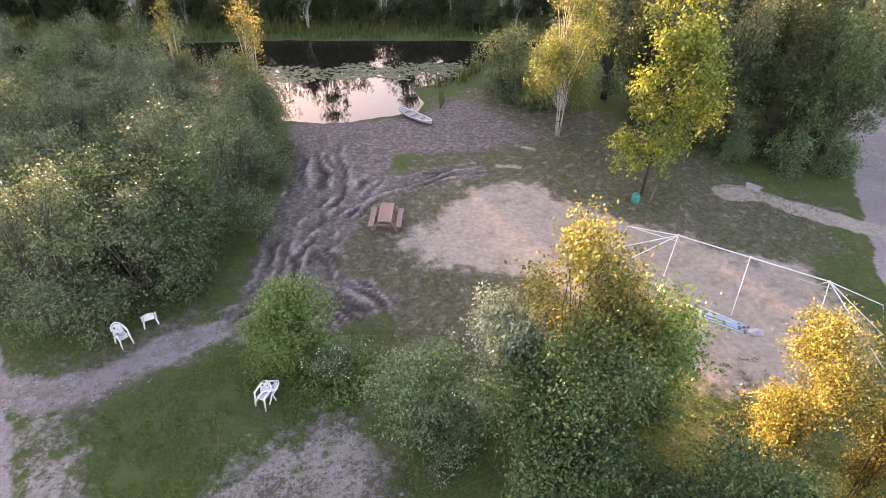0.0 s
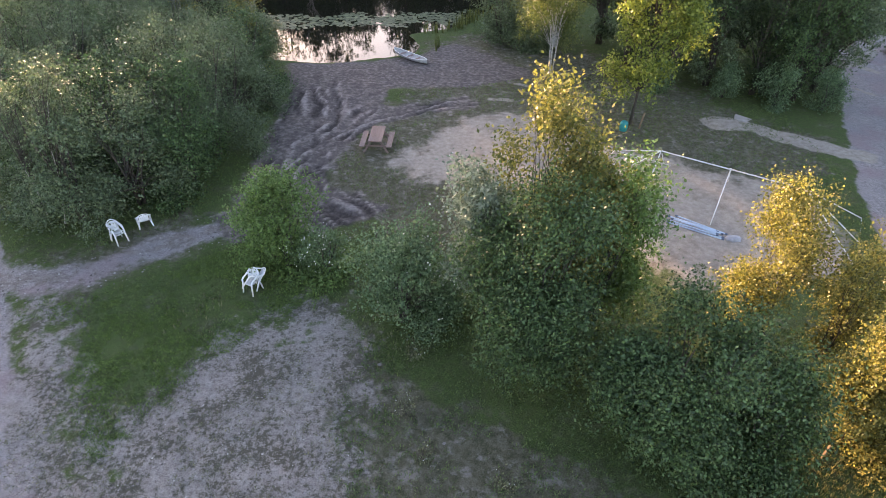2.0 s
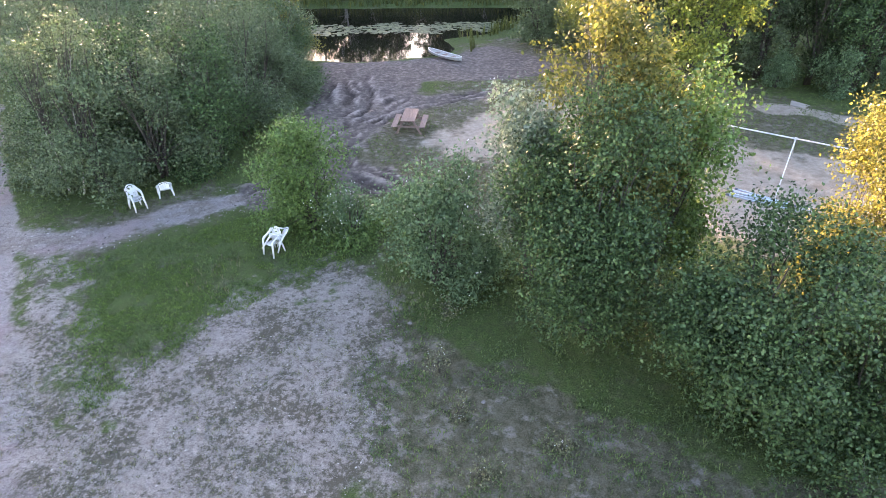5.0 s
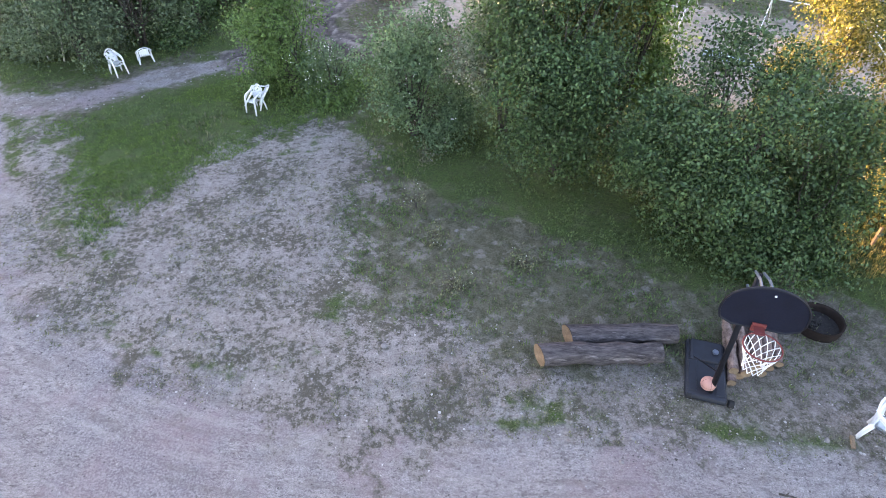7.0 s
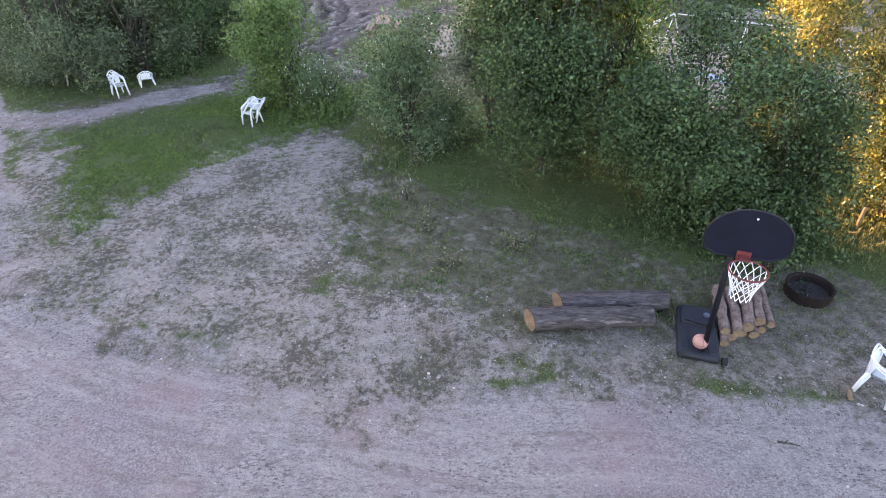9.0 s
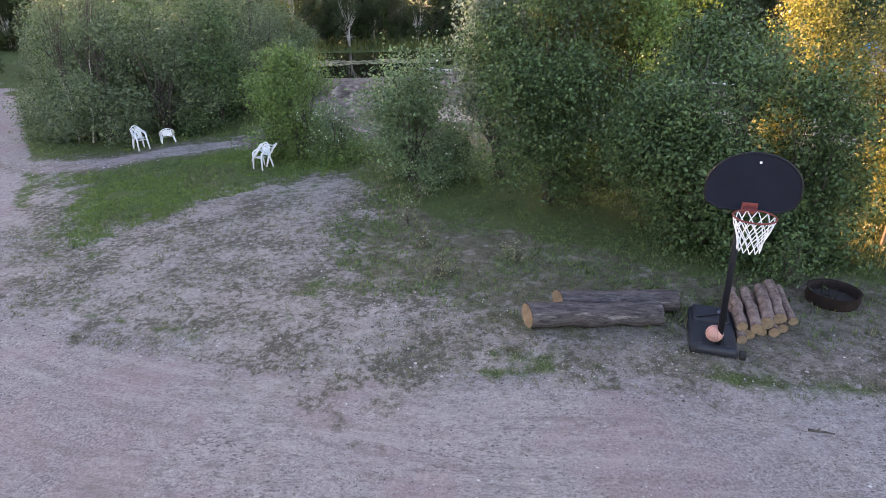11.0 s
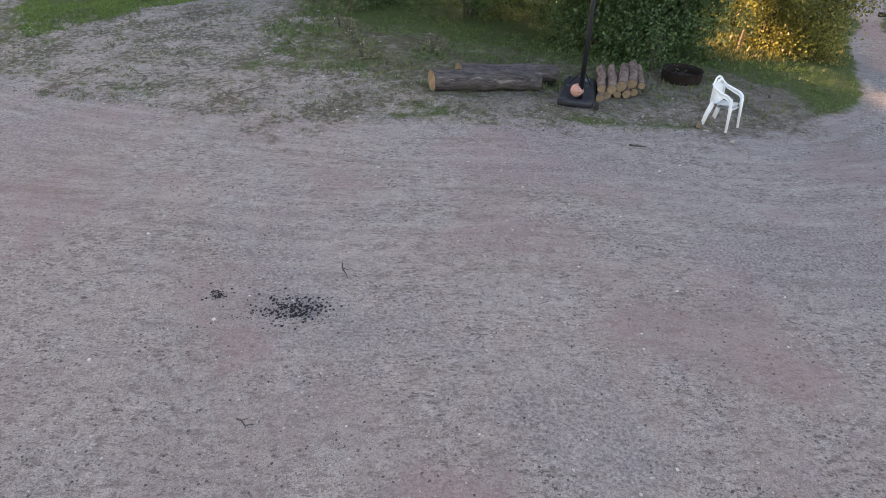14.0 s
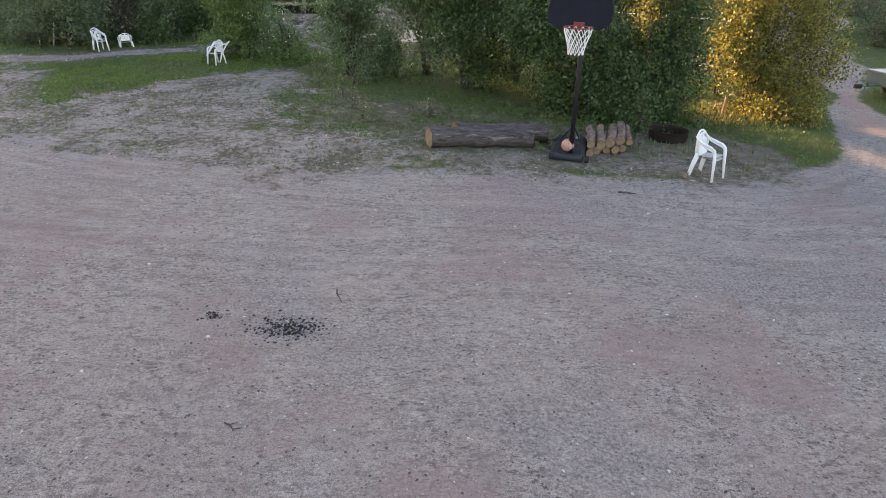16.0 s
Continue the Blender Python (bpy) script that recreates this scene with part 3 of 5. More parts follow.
build_water()


# ---- foliage ----
def leaf_cloud(name, centres, dirs, size, material, seed, per=14, spread=0.16, droop=0.25, aspect=0.62):
    """Leaves along twigs: each twig starts at a centre and runs along its way."""
    rs = np.random.RandomState(seed)
    n = len(centres) * per
    c = np.repeat(centres, per, 0)
    d = np.repeat(dirs, per, 0)
    s = rs.rand(n, 1)
    p = c + d * s + rs.normal(0, spread, (n, 3)) * (0.35 + 0.65 * s)
    p[:, 2] = np.maximum(p[:, 2] - droop * s[:, 0] ** 2 * 0.4, 0.05)
    a = rs.normal(0, 1, (n, 3))
    a[:, 2] -= 0.35
    a /= np.linalg.norm(a, axis=1, keepdims=True)
    nrm = rs.normal(0, 0.62, (n, 3)) + np.array([0, 0, 0.6]) + d / (np.linalg.norm(d, axis=1, keepdims=True) + 1e-6) * 0.45
    b = np.cross(a, nrm)
    b /= np.linalg.norm(b, axis=1, keepdims=True) + 1e-6
    up = np.cross(b, a)
    L = size * (0.65 + 0.7 * rs.rand(n, 1))
    w = L * aspect * 0.5
    v = np.stack([p, p + a * L * 0.5 + b * w + up * L * 0.08, p + a * L, p + a * L * 0.5 - b * w + up * L * 0.08], 1).reshape(-1, 3)
    f = np.arange(n * 4).reshape(n, 4)
    return pydata(name, v, f, material)


def crown_points(rs, n, height, radius, low, shape, lean=(0, 0), lobes=7):
    """Twig starts over an uneven crown: several lobes round a leaning axis, denser towards the outside."""
    lob = []
    for k in range(lobes):
        h = low + (height - low) * (k + rs.rand()) / lobes
        g = (h - low) / max(0.1, height - low)
        prof = {"dome": (1.02 - g ** 2.4) ** 0.5, "round": math.sin(math.pi * min(1, 0.16 + 0.80 * g)) ** 0.6, "cone": (1 - g) ** 0.65 + 0.10, "column": 0.55 + 0.45 * math.sin(math.pi * (0.2 + 0.7 * g))}[shape]
        a = rs.rand() * 2 * math.pi + k * 2.4
        off = radius * prof * (0.55 if lobes < 9 else 0.78) * (0.35 + 0.65 * rs.rand() ** 0.6)
        lob.append((off * math.cos(a) + lean[0] * h, off * math.sin(a) + lean[1] * h, h, radius * prof * (0.45 + 0.25 * rs.rand()) * (7 / lobes) ** 0.45, max(0.35, (height - low) * 0.55 / lobes ** 0.5)))
    lob = np.array(lob)
    pick = rs.choice(len(lob), n, p=lob[:, 3] ** 2 / (lob[:, 3] ** 2).sum())
    u = rs.normal(0, 1, (n, 3))
    u /= np.linalg.norm(u, axis=1, keepdims=True)
    r = rs.rand(n, 1) ** 0.42
    sc = np.stack([lob[pick, 3], lob[pick, 3], lob[pick, 4]], 1)
    p = lob[pick, :3] + u * r * sc
    p[:, 2] = np.clip(p[:, 2], low * 0.7, height)
    clumps = max(12, n // 15)
    heart = p[rs.choice(n, clumps)]
    near = rs.randint(clumps, size=n)
    own = rs.rand(n, 1) < 0.8
    p = np.where(own, heart[near] + rs.normal(0, 0.13 + 0.05 * radius, (n, 3)), p)
    p[:, 2] = np.clip(p[:, 2], low * 0.7, height)
    out = u * 0.6 + np.array([0, 0, 0.35]) + rs.normal(0, 0.3, (n, 3))
    return p, out


def woody(name, at, height, radius, label, category, leaves=7000, leaf=0.075, material=None, bark=None, shape="round", low=0.35, stems=4, trunk=0.05,
          seed=1, group="", lean=(0, 0), blossom=0, twig=0.42, per=14, lobes=7, turn=0.0):
    """A shrub or tree: tapering stems with limbs, and a crown of single leaves on twigs."""
    rs = np.random.RandomState(seed)
    t = thing(name, at, label, category, group, turn)
    n = leaves // per
    p, out = crown_points(rs, n, height, radius, low, shape, lean, lobes)
    bm = bmesh.new()
    tops = []
    for k in range(stems):
        a = 2 * math.pi * k / stems + rs.rand()
        s = (0.0 if stems == 1 else 0.18 if shape == 'cone' else 0.55) * radius * (0.4 + 0.6 * rs.rand())
        foot = 0.08 * min(1, radius) * (stems > 1)
        h = height * (0.72 + 0.2 * rs.rand())
        pts = []
        for q in range(6):
            g = q / 5
            pts.append((foot * math.cos(a) + s * g ** 1.4 * math.cos(a) + lean[0] * h * g + rs.normal(0, 0.03) * q * 0.4,
                        foot * math.sin(a) + s * g ** 1.4 * math.sin(a) + lean[1] * h * g + rs.normal(0, 0.03) * q * 0.4, h * g - 0.05 * (q == 0)))
        tube(bm, pts, [trunk * (1 - 0.8 * q / 5) * (1.35 if q == 0 else 1) for q in range(6)], 6)
        tops.append(pts)
    part("trunk", bm, bark or M_BARK, t, smooth=True)
    bm = bmesh.new()
    for k in range(min(46, n)):
        e = Vector(p[rs.randint(n)])
        pts = tops[rs.randint(len(tops))]
        s = Vector(pts[min(4, max(1, int(5 * e.z / height * 0.7)))])
        m = s.lerp(e, 0.5) + Vector((0, 0, 0.12 * (e - s).length))
        tube(bm, [s, m, e], [trunk * 0.38, trunk * 0.25, trunk * 0.10], 4, False)
    part("branchwork", bm, M_BARK if trunk < 0.035 else bark or M_BARK, t, smooth=True)
    me = leaf_cloud("crown", p, out * twig, leaf, material or M_LEAF, seed + 5, per, 0.11 + 0.02 * radius)
    crown = new("crown", me)
    crown.parent = t
    if blossom:
        k = rs.choice(n, blossom)
        b = new("blossom", leaf_cloud("blossom", p[k] + out[k] * twig * 0.9, out[k] * 0.1, 0.034 if radius > 0.5 else 0.016, M_BLOSSOM, seed + 9, 3, 0.07 if radius > 0.5 else 0.02, 0.0, 1.0))
        b.parent = t
        tagged(b, "small white flower heads")
    return t


def gz(x, y):
    return float(ground_height(np.array([x]), np.array([y]))[0])


def on(x, y, up=0.0):
    return (x, y, gz(x, y) + up)


# shrubs behind the yard, in the shade
woody("alder_shrub", on(2.65, 15.1), 5.0, 1.75, "broad dark green alder shrub behind the logs", "shrub", 56000, 0.068, M_LEAF, shape="round", seed=11, low=0.5, lobes=19, stems=7, trunk=0.045, group="shrubs behind the yard")
woody("alder_tree", on(2.6, 16.4), 6.7, 1.75, "tall alder with sunlight put into its yellow-green leaf colour", "tree", 34000, 0.088, M_LEAF_SUN_TOP, shape="cone", seed=12, low=2.2, lobes=12, stems=3, trunk=0.028)
woody("alder_shrub", on(5.3, 12.95), 3.85, 1.8, "dense dark alder shrub behind the basketball hoop", "shrub", 62000, 0.067, M_LEAF, shape="round", seed=13, low=0.15, lobes=19, stems=7, trunk=0.045, group="shrubs behind the yard")
woody("alder_shrub", on(6.85, 12.6), 3.0, 0.98, "small dark alder shrub beside the fire ring", "shrub", 21000, 0.065, M_LEAF, shape="dome", seed=14, low=0.1, stems=4, trunk=0.03, group="shrubs behind the yard")
woody("alder_shrub", on(6.15, 11.15), 1.0, 0.32, "young leafy alder shoots overhanging the fire ring", "shrub", 800, 0.06, M_LEAF, shape="dome", seed=18, low=0.1, stems=3, trunk=0.014, group="shrubs behind the yard", twig=0.3)
woody("willow_shrub", on(-0.65, 16.7), 3.1, 1.4, "pale grey-green willow shrub with white flower heads", "shrub", 22000, 0.075, M_LEAF_PALE, shape="dome", seed=15, low=0.08, lobes=14, stems=7, trunk=0.03, blossom=70, group="shrubs behind the yard")
woody("willow_shrub", on(1.55, 16.9), 4.5, 1.0, "silvery willow leaning out of the darker alder", "shrub", 12000, 0.085, M_LEAF_SILVER, shape="round", seed=16, low=1.7, stems=4, trunk=0.035, lean=(-0.10, -0.04), blossom=20, group="shrubs behind the yard")
woody("alder_shrub", on(4.05, 16.3), 5.3, 1.35, "alder shrub with lighter top beside the sand court", "shrub", 20000, 0.085, M_LEAF_FRESH, seed=17, low=0.5, lobes=12, stems=5, trunk=0.045, group="shrubs behind the yard")
# aspens by the bend of the road, sunlit gold put into their leaf colour
woody("aspen_tree", on(8.1, 16.0), 4.6, 0.92, "slender aspen beside the sand court, sun gold put into its leaf colour", "tree", 23000, 0.066, M_LEAF_SUN_GOLD, shape="column", seed=21, low=0.5, lobes=13, stems=3, trunk=0.018, group="aspens by the road")
woody("aspen_tree", on(9.15, 13.1), 3.9, 0.85, "young aspen with low-sun yellow put into its leaf colour", "tree", 22000, 0.066, M_LEAF_SUN_GOLD, shape="column", seed=23, low=0.15, lobes=13, stems=4, trunk=0.018, group="aspens by the road")
woody("aspen_tree", on(10.05, 12.7), 2.9, 0.85, "low bushy aspen beside the road, leaves coloured yellow as in low sun", "tree", 17000, 0.060, M_LEAF_SUN_GOLD, shape="dome", seed=22, low=0.1, lobes=12, stems=4, trunk=0.018, group="aspens by the road")
woody("aspen_tree", on(9.2, 14.9), 4.4, 0.75, "aspen lit from behind at the road's edge", "tree", 12000, 0.064, M_LEAF_SUN_GOLD, shape="column", seed=24, low=0.5, lobes=12, stems=3, trunk=0.018, group="aspens by the road")
# the single bush on the lawn
woody("round_bush", on(-4.1, 18.85), 2.95, 1.5, "single bright green bush on the grass", "bush", 27000, 0.072, M_LEAF_FRESH, shape="dome", seed=31, low=0.08, stems=7, trunk=0.025, twig=0.3)
woody("flowering_bush", on(-2.9, 18.5), 1.7, 0.85, "low bush covered in small white flowers", "bush", 5000, 0.06, M_LEAF_PALE, shape="dome", seed=32, low=0.06, stems=5, trunk=0.02, blossom=90, twig=0.25)


# white-flowered weeds standing in the turf
for k, (x, y) in enumerate([(0.45, 11.30), (0.06, 12.53), (-0.36, 13.63), (1.83, 11.95), (-0.32, 15.40)]):
    woody("flowering_weed", on(x, y), 0.34 + 0.05 * (k % 3), 0.15, "slender weed with small white flower heads in the turf", "weed", 260, 0.05, M_WEED, shape="dome", seed=171 + k, low=0.03, stems=5, trunk=0.006,
          group="flowering weeds", blossom=9, twig=0.12, per=10)


def build_thicket():
    """The dense left-hand thicket: several shapes of shrub, each repeated."""
    rs = np.random.RandomState(5)
    kinds = []
    for k in range(4):
        kinds.append(woody("thicket_shrub", (0, 0, -60), 3.9 + 0.25 * k, 1.75, "dense green willow and alder shrub of the thicket", "shrub", 17000, 0.074,
                           (M_LEAF_DARK, M_LEAF, M_LEAF_DARK, M_LEAF_DARK)[k], shape="dome", seed=41 + k, low=0.05, stems=5, trunk=0.04, group="thicket shrubs", lobes=12))
    edge = [(-15.3, 25.6), (-13.9, 23.8), (-12.6, 22.0), (-11.2, 21.0), (-9.7, 22.0), (-8.5, 23.6), (-8.2, 25.4), (-8.1, 27.3), (-8.2, 29.2), (-8.4, 31.1), (-8.9, 33.0)]
    spots = list(edge)
    for x in np.arange(-24, -9, 2.3):
        for y in np.arange(23.5, 39, 2.3):
            px, py = x + rs.uniform(-0.7, 0.7), y + rs.uniform(-0.7, 0.7)
            if min(math.hypot(px - ex, py - ey) for ex, ey in edge) > 1.5 and px < -9.2 and reach([px], [py], LOT)[0] > 2.0 and reach([px], [py], LAKE)[0] > 0.3:
                spots.append((px, py))
    for k, (x, y) in enumerate(spots):
        m = pose(*on(x, y), 0, 0, rs.uniform(0, 360))
        ob = kinds[k] if k < 4 else copy_thing(kinds[k % 4], m)
        s = rs.uniform(0.82, 1.08)
        ob.matrix_basis = m @ Matrix.Diagonal((s * rs.uniform(0.95, 1.15), s * rs.uniform(0.95, 1.15), s, 1))


build_thicket()
# young birches standing out of the thicket, and shore ones with painted sun gold
for k, (x, y, h, lx) in enumerate([(-12.1, 20.75, 4.4, 0.04), (-11.65, 20.75, 5.3, 0.24), (-14.2, 24.6, 4.9, -0.06)]):
    woody("birch_sapling", on(x, y), h, 0.8, "thin white birch stem rising out of the thicket", "tree", 1800, 0.06, M_LEAF_DARK, M_BIRCH, "column", h * 0.62, 1, 0.022, 51 + k, "birch saplings", (lx, 0.0))
woody("shore_birch", on(-8.6, 33.6), 6.0, 1.15, "birch with sunlit top at the pond's edge", "tree", 9000, 0.085, M_LEAF_SUN_GOLD, M_BIRCH, "cone", 1.0, 2, 0.06, 55)
woody("shore_birch", on(-12.6, 35.0), 5.6, 1.1, "birch lit from behind at the pond's edge", "tree", 7000, 0.085, M_LEAF_SUN_GOLD, M_BIRCH, "cone", 1.0, 2, 0.06, 56)

# trees of the open ground by the shore
woody("birch_tree", on(5.35, 33.8), 8.2, 1.75, "clump of white-stemmed birch on the shore grass", "tree", 24000, 0.085, M_LEAF_BIRCH, M_BIRCH, "column", 1.25, 3, 0.036, 61, lobes=11, twig=0.55)
woody("leaning_birch", on(8.0, 28.5), 8.4, 1.75, "leaning young birch, leaves coloured a sunlit yellow-green", "tree", 17000, 0.125, M_LEAF_SUN_LIME, M_BARK, "column", 1.75, 1, 0.055, 62, lean=(0.06, 0.06), lobes=11)
woody("shore_willow", on(3.2, 38.6), 3.6, 2.1, "rounded willow bush at the water's edge", "bush", 15000, 0.10, M_LEAF_DARK, shape="dome", seed=63, low=0.1, stems=6)
woody("shore_willow", on(5.6, 38.0), 4.2, 1.9, "tall willow bush beside the birch clump", "bush", 13000, 0.10, M_LEAF_DARK, shape="dome", seed=64, low=0.1, stems=6)


def build_copse():
    rs = np.random.RandomState(8)
    kinds = [woody("copse_tree", (0, 0, -60), 7.2 + k * 0.5, 1.9, "dense dark tree of the copse beside the road", "tree", 13000, 0.11, (M_LEAF, M_LEAF_DARK, M_LEAF_FAR)[k], M_BARK,
                   "round", 0.9, 3, 0.08, 71 + k, "copse trees") for k in range(3)]
    spots = [(10.9, 33.2), (12.6, 33.0), (14.4, 32.0), (16.0, 31.4), (17.4, 32.4), (9.3, 35.4), (11.5, 36.0), (13.7, 35.4), (15.9, 34.6), (18.4, 35.6), (8.6, 38.6), (11.0, 39.5), (13.6, 38.9), (16.4, 38.4), (19.4, 39.4), (21.5, 43.0)]
    for k, (x, y) in enumerate(spots):
        m = pose(*on(x, y), 0, 0, rs.uniform(0, 360))
        ob = kinds[k] if k < 3 else copy_thing(kinds[k % 3], m)
        s = rs.uniform(0.75, 1.1)
        ob.matrix_basis = m @ Matrix.Diagonal((s, s, s, 1))
    low = woody("copse_bush", on(14.9, 30.6), 1.9, 0.9, "grey-green bush at the foot of the copse", "bush", 6000, 0.09, M_LEAF_PALE, seed=78, low=0.05, stems=4, group="copse bushes")
    for x, y, s in ((12.9, 31.6, 0.8), (16.9, 30.4, 0.9), (10.2, 32.2, 0.8)):
        ob = copy_thing(low, pose(*on(x, y), 0, 0, rs.uniform(0, 360)))
        ob.scale = (s, s, s)


build_copse()


def build_scrub():
    rs = np.random.RandomState(12)
    first_scrub = woody("scrub_bush", on(20.9, 25.4), 2.0, 1.15, "low tangled brown-green scrub on the road bank", "bush", 7000, 0.09, M_WEED, seed=91, low=0.05, stems=5, trunk=0.025, group="roadside scrub", shape="dome", lobes=10)
    dark_scrub = woody("scrub_bush", on(22.6, 28.6), 2.4, 1.2, "dark green scrub on the road bank", "bush", 7000, 0.09, M_LEAF_DARK, seed=92, low=0.05, stems=5, trunk=0.025, group="roadside scrub", shape="dome", lobes=10)
    for k, (x, y) in enumerate([(24.2, 31.0), (25.8, 33.6), (27.2, 36.2), (28.6, 38.8), (28.8, 41.5), (26.8, 43.0), (25.0, 44.6), (23.2, 44.2), (30.5, 43.6), (22.9, 25.8), (25.4, 29.0), (28.0, 33.4), (30.4, 37.6), (29.2, 45.6), (32.6, 41.2), (21.5, 41.6)]):
        c = copy_thing((first_scrub, dark_scrub)[k % 2], pose(*on(x, y), 0, 0, rs.uniform(0, 360)))
        s = rs.uniform(0.6, 1.0)
        c.scale = (s * 1.2, s * 1.2, s * 0.8)


build_scrub()


def build_far_forest():
    rs = np.random.RandomState(9)
    kinds = [woody("forest_tree", (0, 0, -60), 8.5 + k, 2.3, "far tree of the wood across the pond", "tree", 5200, 0.22, M_LEAF_FAR, M_BIRCH if k == 2 else M_BARK, ("round", "cone", "column")[k],
                   0.5, 2, 0.10, 81 + k, "forest trees", per=10, twig=0.7) for k in range(3)]
    n = 0
    for row, (y0, h, gap) in enumerate(((50.9, 0.36, 1.7), (53.0, 0.62, 2.3), (57.5, 0.85, 3.0), (63, 1.0, 3.4), (71, 1.2, 4.0))):
        for x in np.arange(-52, 54, gap):
            px, py = x + rs.uniform(-0.8, 0.8), y0 + rs.uniform(-0.8, 0.8) + abs(x) * (0.02 if row else 0.0)
            s = h * rs.uniform(0.8, 1.2)
            lane = px + (py - 51) * 0.577
            # Tree heights are set by lane to block the low sun or let it through.
            if -14.7 < lane < -11 and row:
                s *= 0.5
            elif -7.2 < lane < -3 and row:
                s *= 0.75
            elif -11 < lane < 0 and row:
                s *= 1.05
            elif -26 < lane < -14.5 and row:
                s *= 1.15
            if 0.50 < px / py < 0.80:
                s *= 0.42
            m = pose(*on(px, py), 0, 0, rs.uniform(0, 360))
            ob = kinds[n] if n < 3 else copy_thing(kinds[rs.randint(3)], m)
            ob.matrix_basis = m @ Matrix.Diagonal((s * (1.35 if row == 0 else 1), s * (1.35 if row == 0 else 1), s, 1))
            n += 1
    # added trees, denser and taller, that keep the evening sun off the thicket
    for row, y0 in enumerate((51.8, 54.4)):
        for x in np.arange(-46, -19.5, 1.7):
            px, py = x + rs.uniform(-0.4, 0.4) - 1.5 * row, y0 + rs.uniform(-0.5, 0.5)
            s = rs.uniform(0.95, 1.1)
            ob = copy_thing(kinds[0], pose(*on(px, py), 0, 0, rs.uniform(0, 360)))
            ob.scale = (s, s, s)
    # added low dense fringe: shades sand and mud, leaves the aspens in the sun
    for x in np.arange(-19.5, -5.5, 1.1):
        s = rs.uniform(0.44, 0.50)
        ob = copy_thing(kinds[0], pose(*on(x + rs.uniform(-0.2, 0.2), 51.6 + rs.uniform(-0.4, 0.4)), 0, 0, rs.uniform(0, 360)))
        ob.scale = (s * 1.2, s * 1.2, s)
    # woods round the yard, behind the camera and along both roads
    for x, y in [(-30, 38), (-34, 33), (-28, 43), (-24, 12), (-26, 18), (-25, 5), (-27, -4), (-22, -12), (-14, -17), (-6, -19), (3, -18), (12, -17), (20, -12), (25, -4), (26, 5), (24, 12), (25, 18), (29, 24), (33, 31), (40, 38)]:
        s = rs.uniform(0.75, 1.1)
        ob = copy_thing(kinds[rs.randint(3)], pose(*on(x, y), 0, 0, rs.uniform(0, 360)))
        ob.scale = (s, s, s)


build_far_forest()


# ---- grass, weeds, reeds, lily pads: too many to count ----
def blades(name, x, y, height, width, material, seed, label, category, fan=5, lean=0.5):
    rs = np.random.RandomState(seed)
    n = len(x) * fan
    px = np.repeat(x, fan) + rs.normal(0, 0.025, n)
    py = np.repeat(y, fan) + rs.normal(0, 0.025, n)
    base = np.stack([px, py, np.repeat(ground_height(x, y), fan) - 0.01], 1)
    a = rs.rand(n) * 2 * np.pi
    h = np.repeat(height, fan) * (0.6 + 0.8 * rs.rand(n))
    tip = base + np.stack([np.cos(a) * h * lean * rs.rand(n), np.sin(a) * h * lean * rs.rand(n), h], 1)
    w = np.stack([-np.sin(a), np.cos(a), np.zeros(n)], 1) * (width * 0.5)
    midp = base * 0.45 + tip * 0.55 + np.stack([np.zeros(n), np.zeros(n), h * 0.1], 1)
    v = np.stack([base - w, base + w, midp + w * 0.8, tip, midp - w * 0.8], 1).reshape(-1, 3)
    i = np.arange(n)[:, None] * 5
    tri = np.concatenate([i + np.array([[0, 1, 2]]), i + np.array([[0, 2, 4]]), i + np.array([[4, 2, 3]])])
    ob = new(name, pydata(name, v, tri, material))
    return tagged(ob, label, category, kind="stuff")


def sow(rs, n, x0, x1, y0, y1):
    return rs.uniform(x0, x1, n), rs.uniform(y0, y1, n)


rs = np.random.RandomState(31)
x, y = sow(rs, 60000, -14, 15, 7.5, 34)
lot, weed, mud, sand = reach(x, y, LOT), reach(x, y, WEEDY), reach(x, y, MUD), reach(x, y, SAND)
trk = reach(x, y, TRACK, False)
patch = wobble(x, y, 1.2, 33) + 0.5 * wobble(x, y, 0.35, 34)
thin = (x > -2.2) & (x < 8.5) & (y < 11.0) & (rs.rand(len(x)) < 0.35)
keep_lawn = ~thin & (lot > 0.15) & (weed > 0.1) & (mud > 0.2) & (sand > 0.3) & (trk > 1.0) & (patch > 0.5)
blades("grass", x[keep_lawn], y[keep_lawn], 0.03 + 0.045 * rs.rand(keep_lawn.sum()), 0.014, M_GRASS, 35, "short rough green grass of the lawn", "grass", 4, 1.0)
x, y = sow(rs, 46000, -10, -1.5, 11.6, 20)
fray = 1.5 * wobble(x, y, 0.7, 61) * wobble(x, y, 0.25, 62)
left_lawn = (x < -3) & (reach(x, y, LOT) > 0.35 + fray) & (reach(x, y, WEEDY) > 0.06 + 0.7 * fray) & (reach(x, y, TRACK, False) > 1.2) & (wobble(x, y, 1.1, 57) + 0.5 * wobble(x, y, 0.3, 58) > 0.5)
blades("lush_grass", x[left_lawn], y[left_lawn], 0.016 + 0.028 * rs.rand(left_lawn.sum()), 0.016, M_LUSH, 59, "lush green grass between the track and the gravel", "grass", 4, 1.0)
x, y = sow(rs, 30000, -9.5, 9.5, 9.2, 19.5)
near_lawn = (reach(x, y, LOT) > 0.5) & (reach(x, y, DIRT) > 0.3) & ((x < 5.5) | (y > 11.2)) & (reach(x, y, WEEDY) > 0.25) & (reach(x, y, TRACK, False) > 1.1) & (wobble(x, y, 0.9, 51) + 0.6 * wobble(x, y, 0.3, 52) > 0.86)
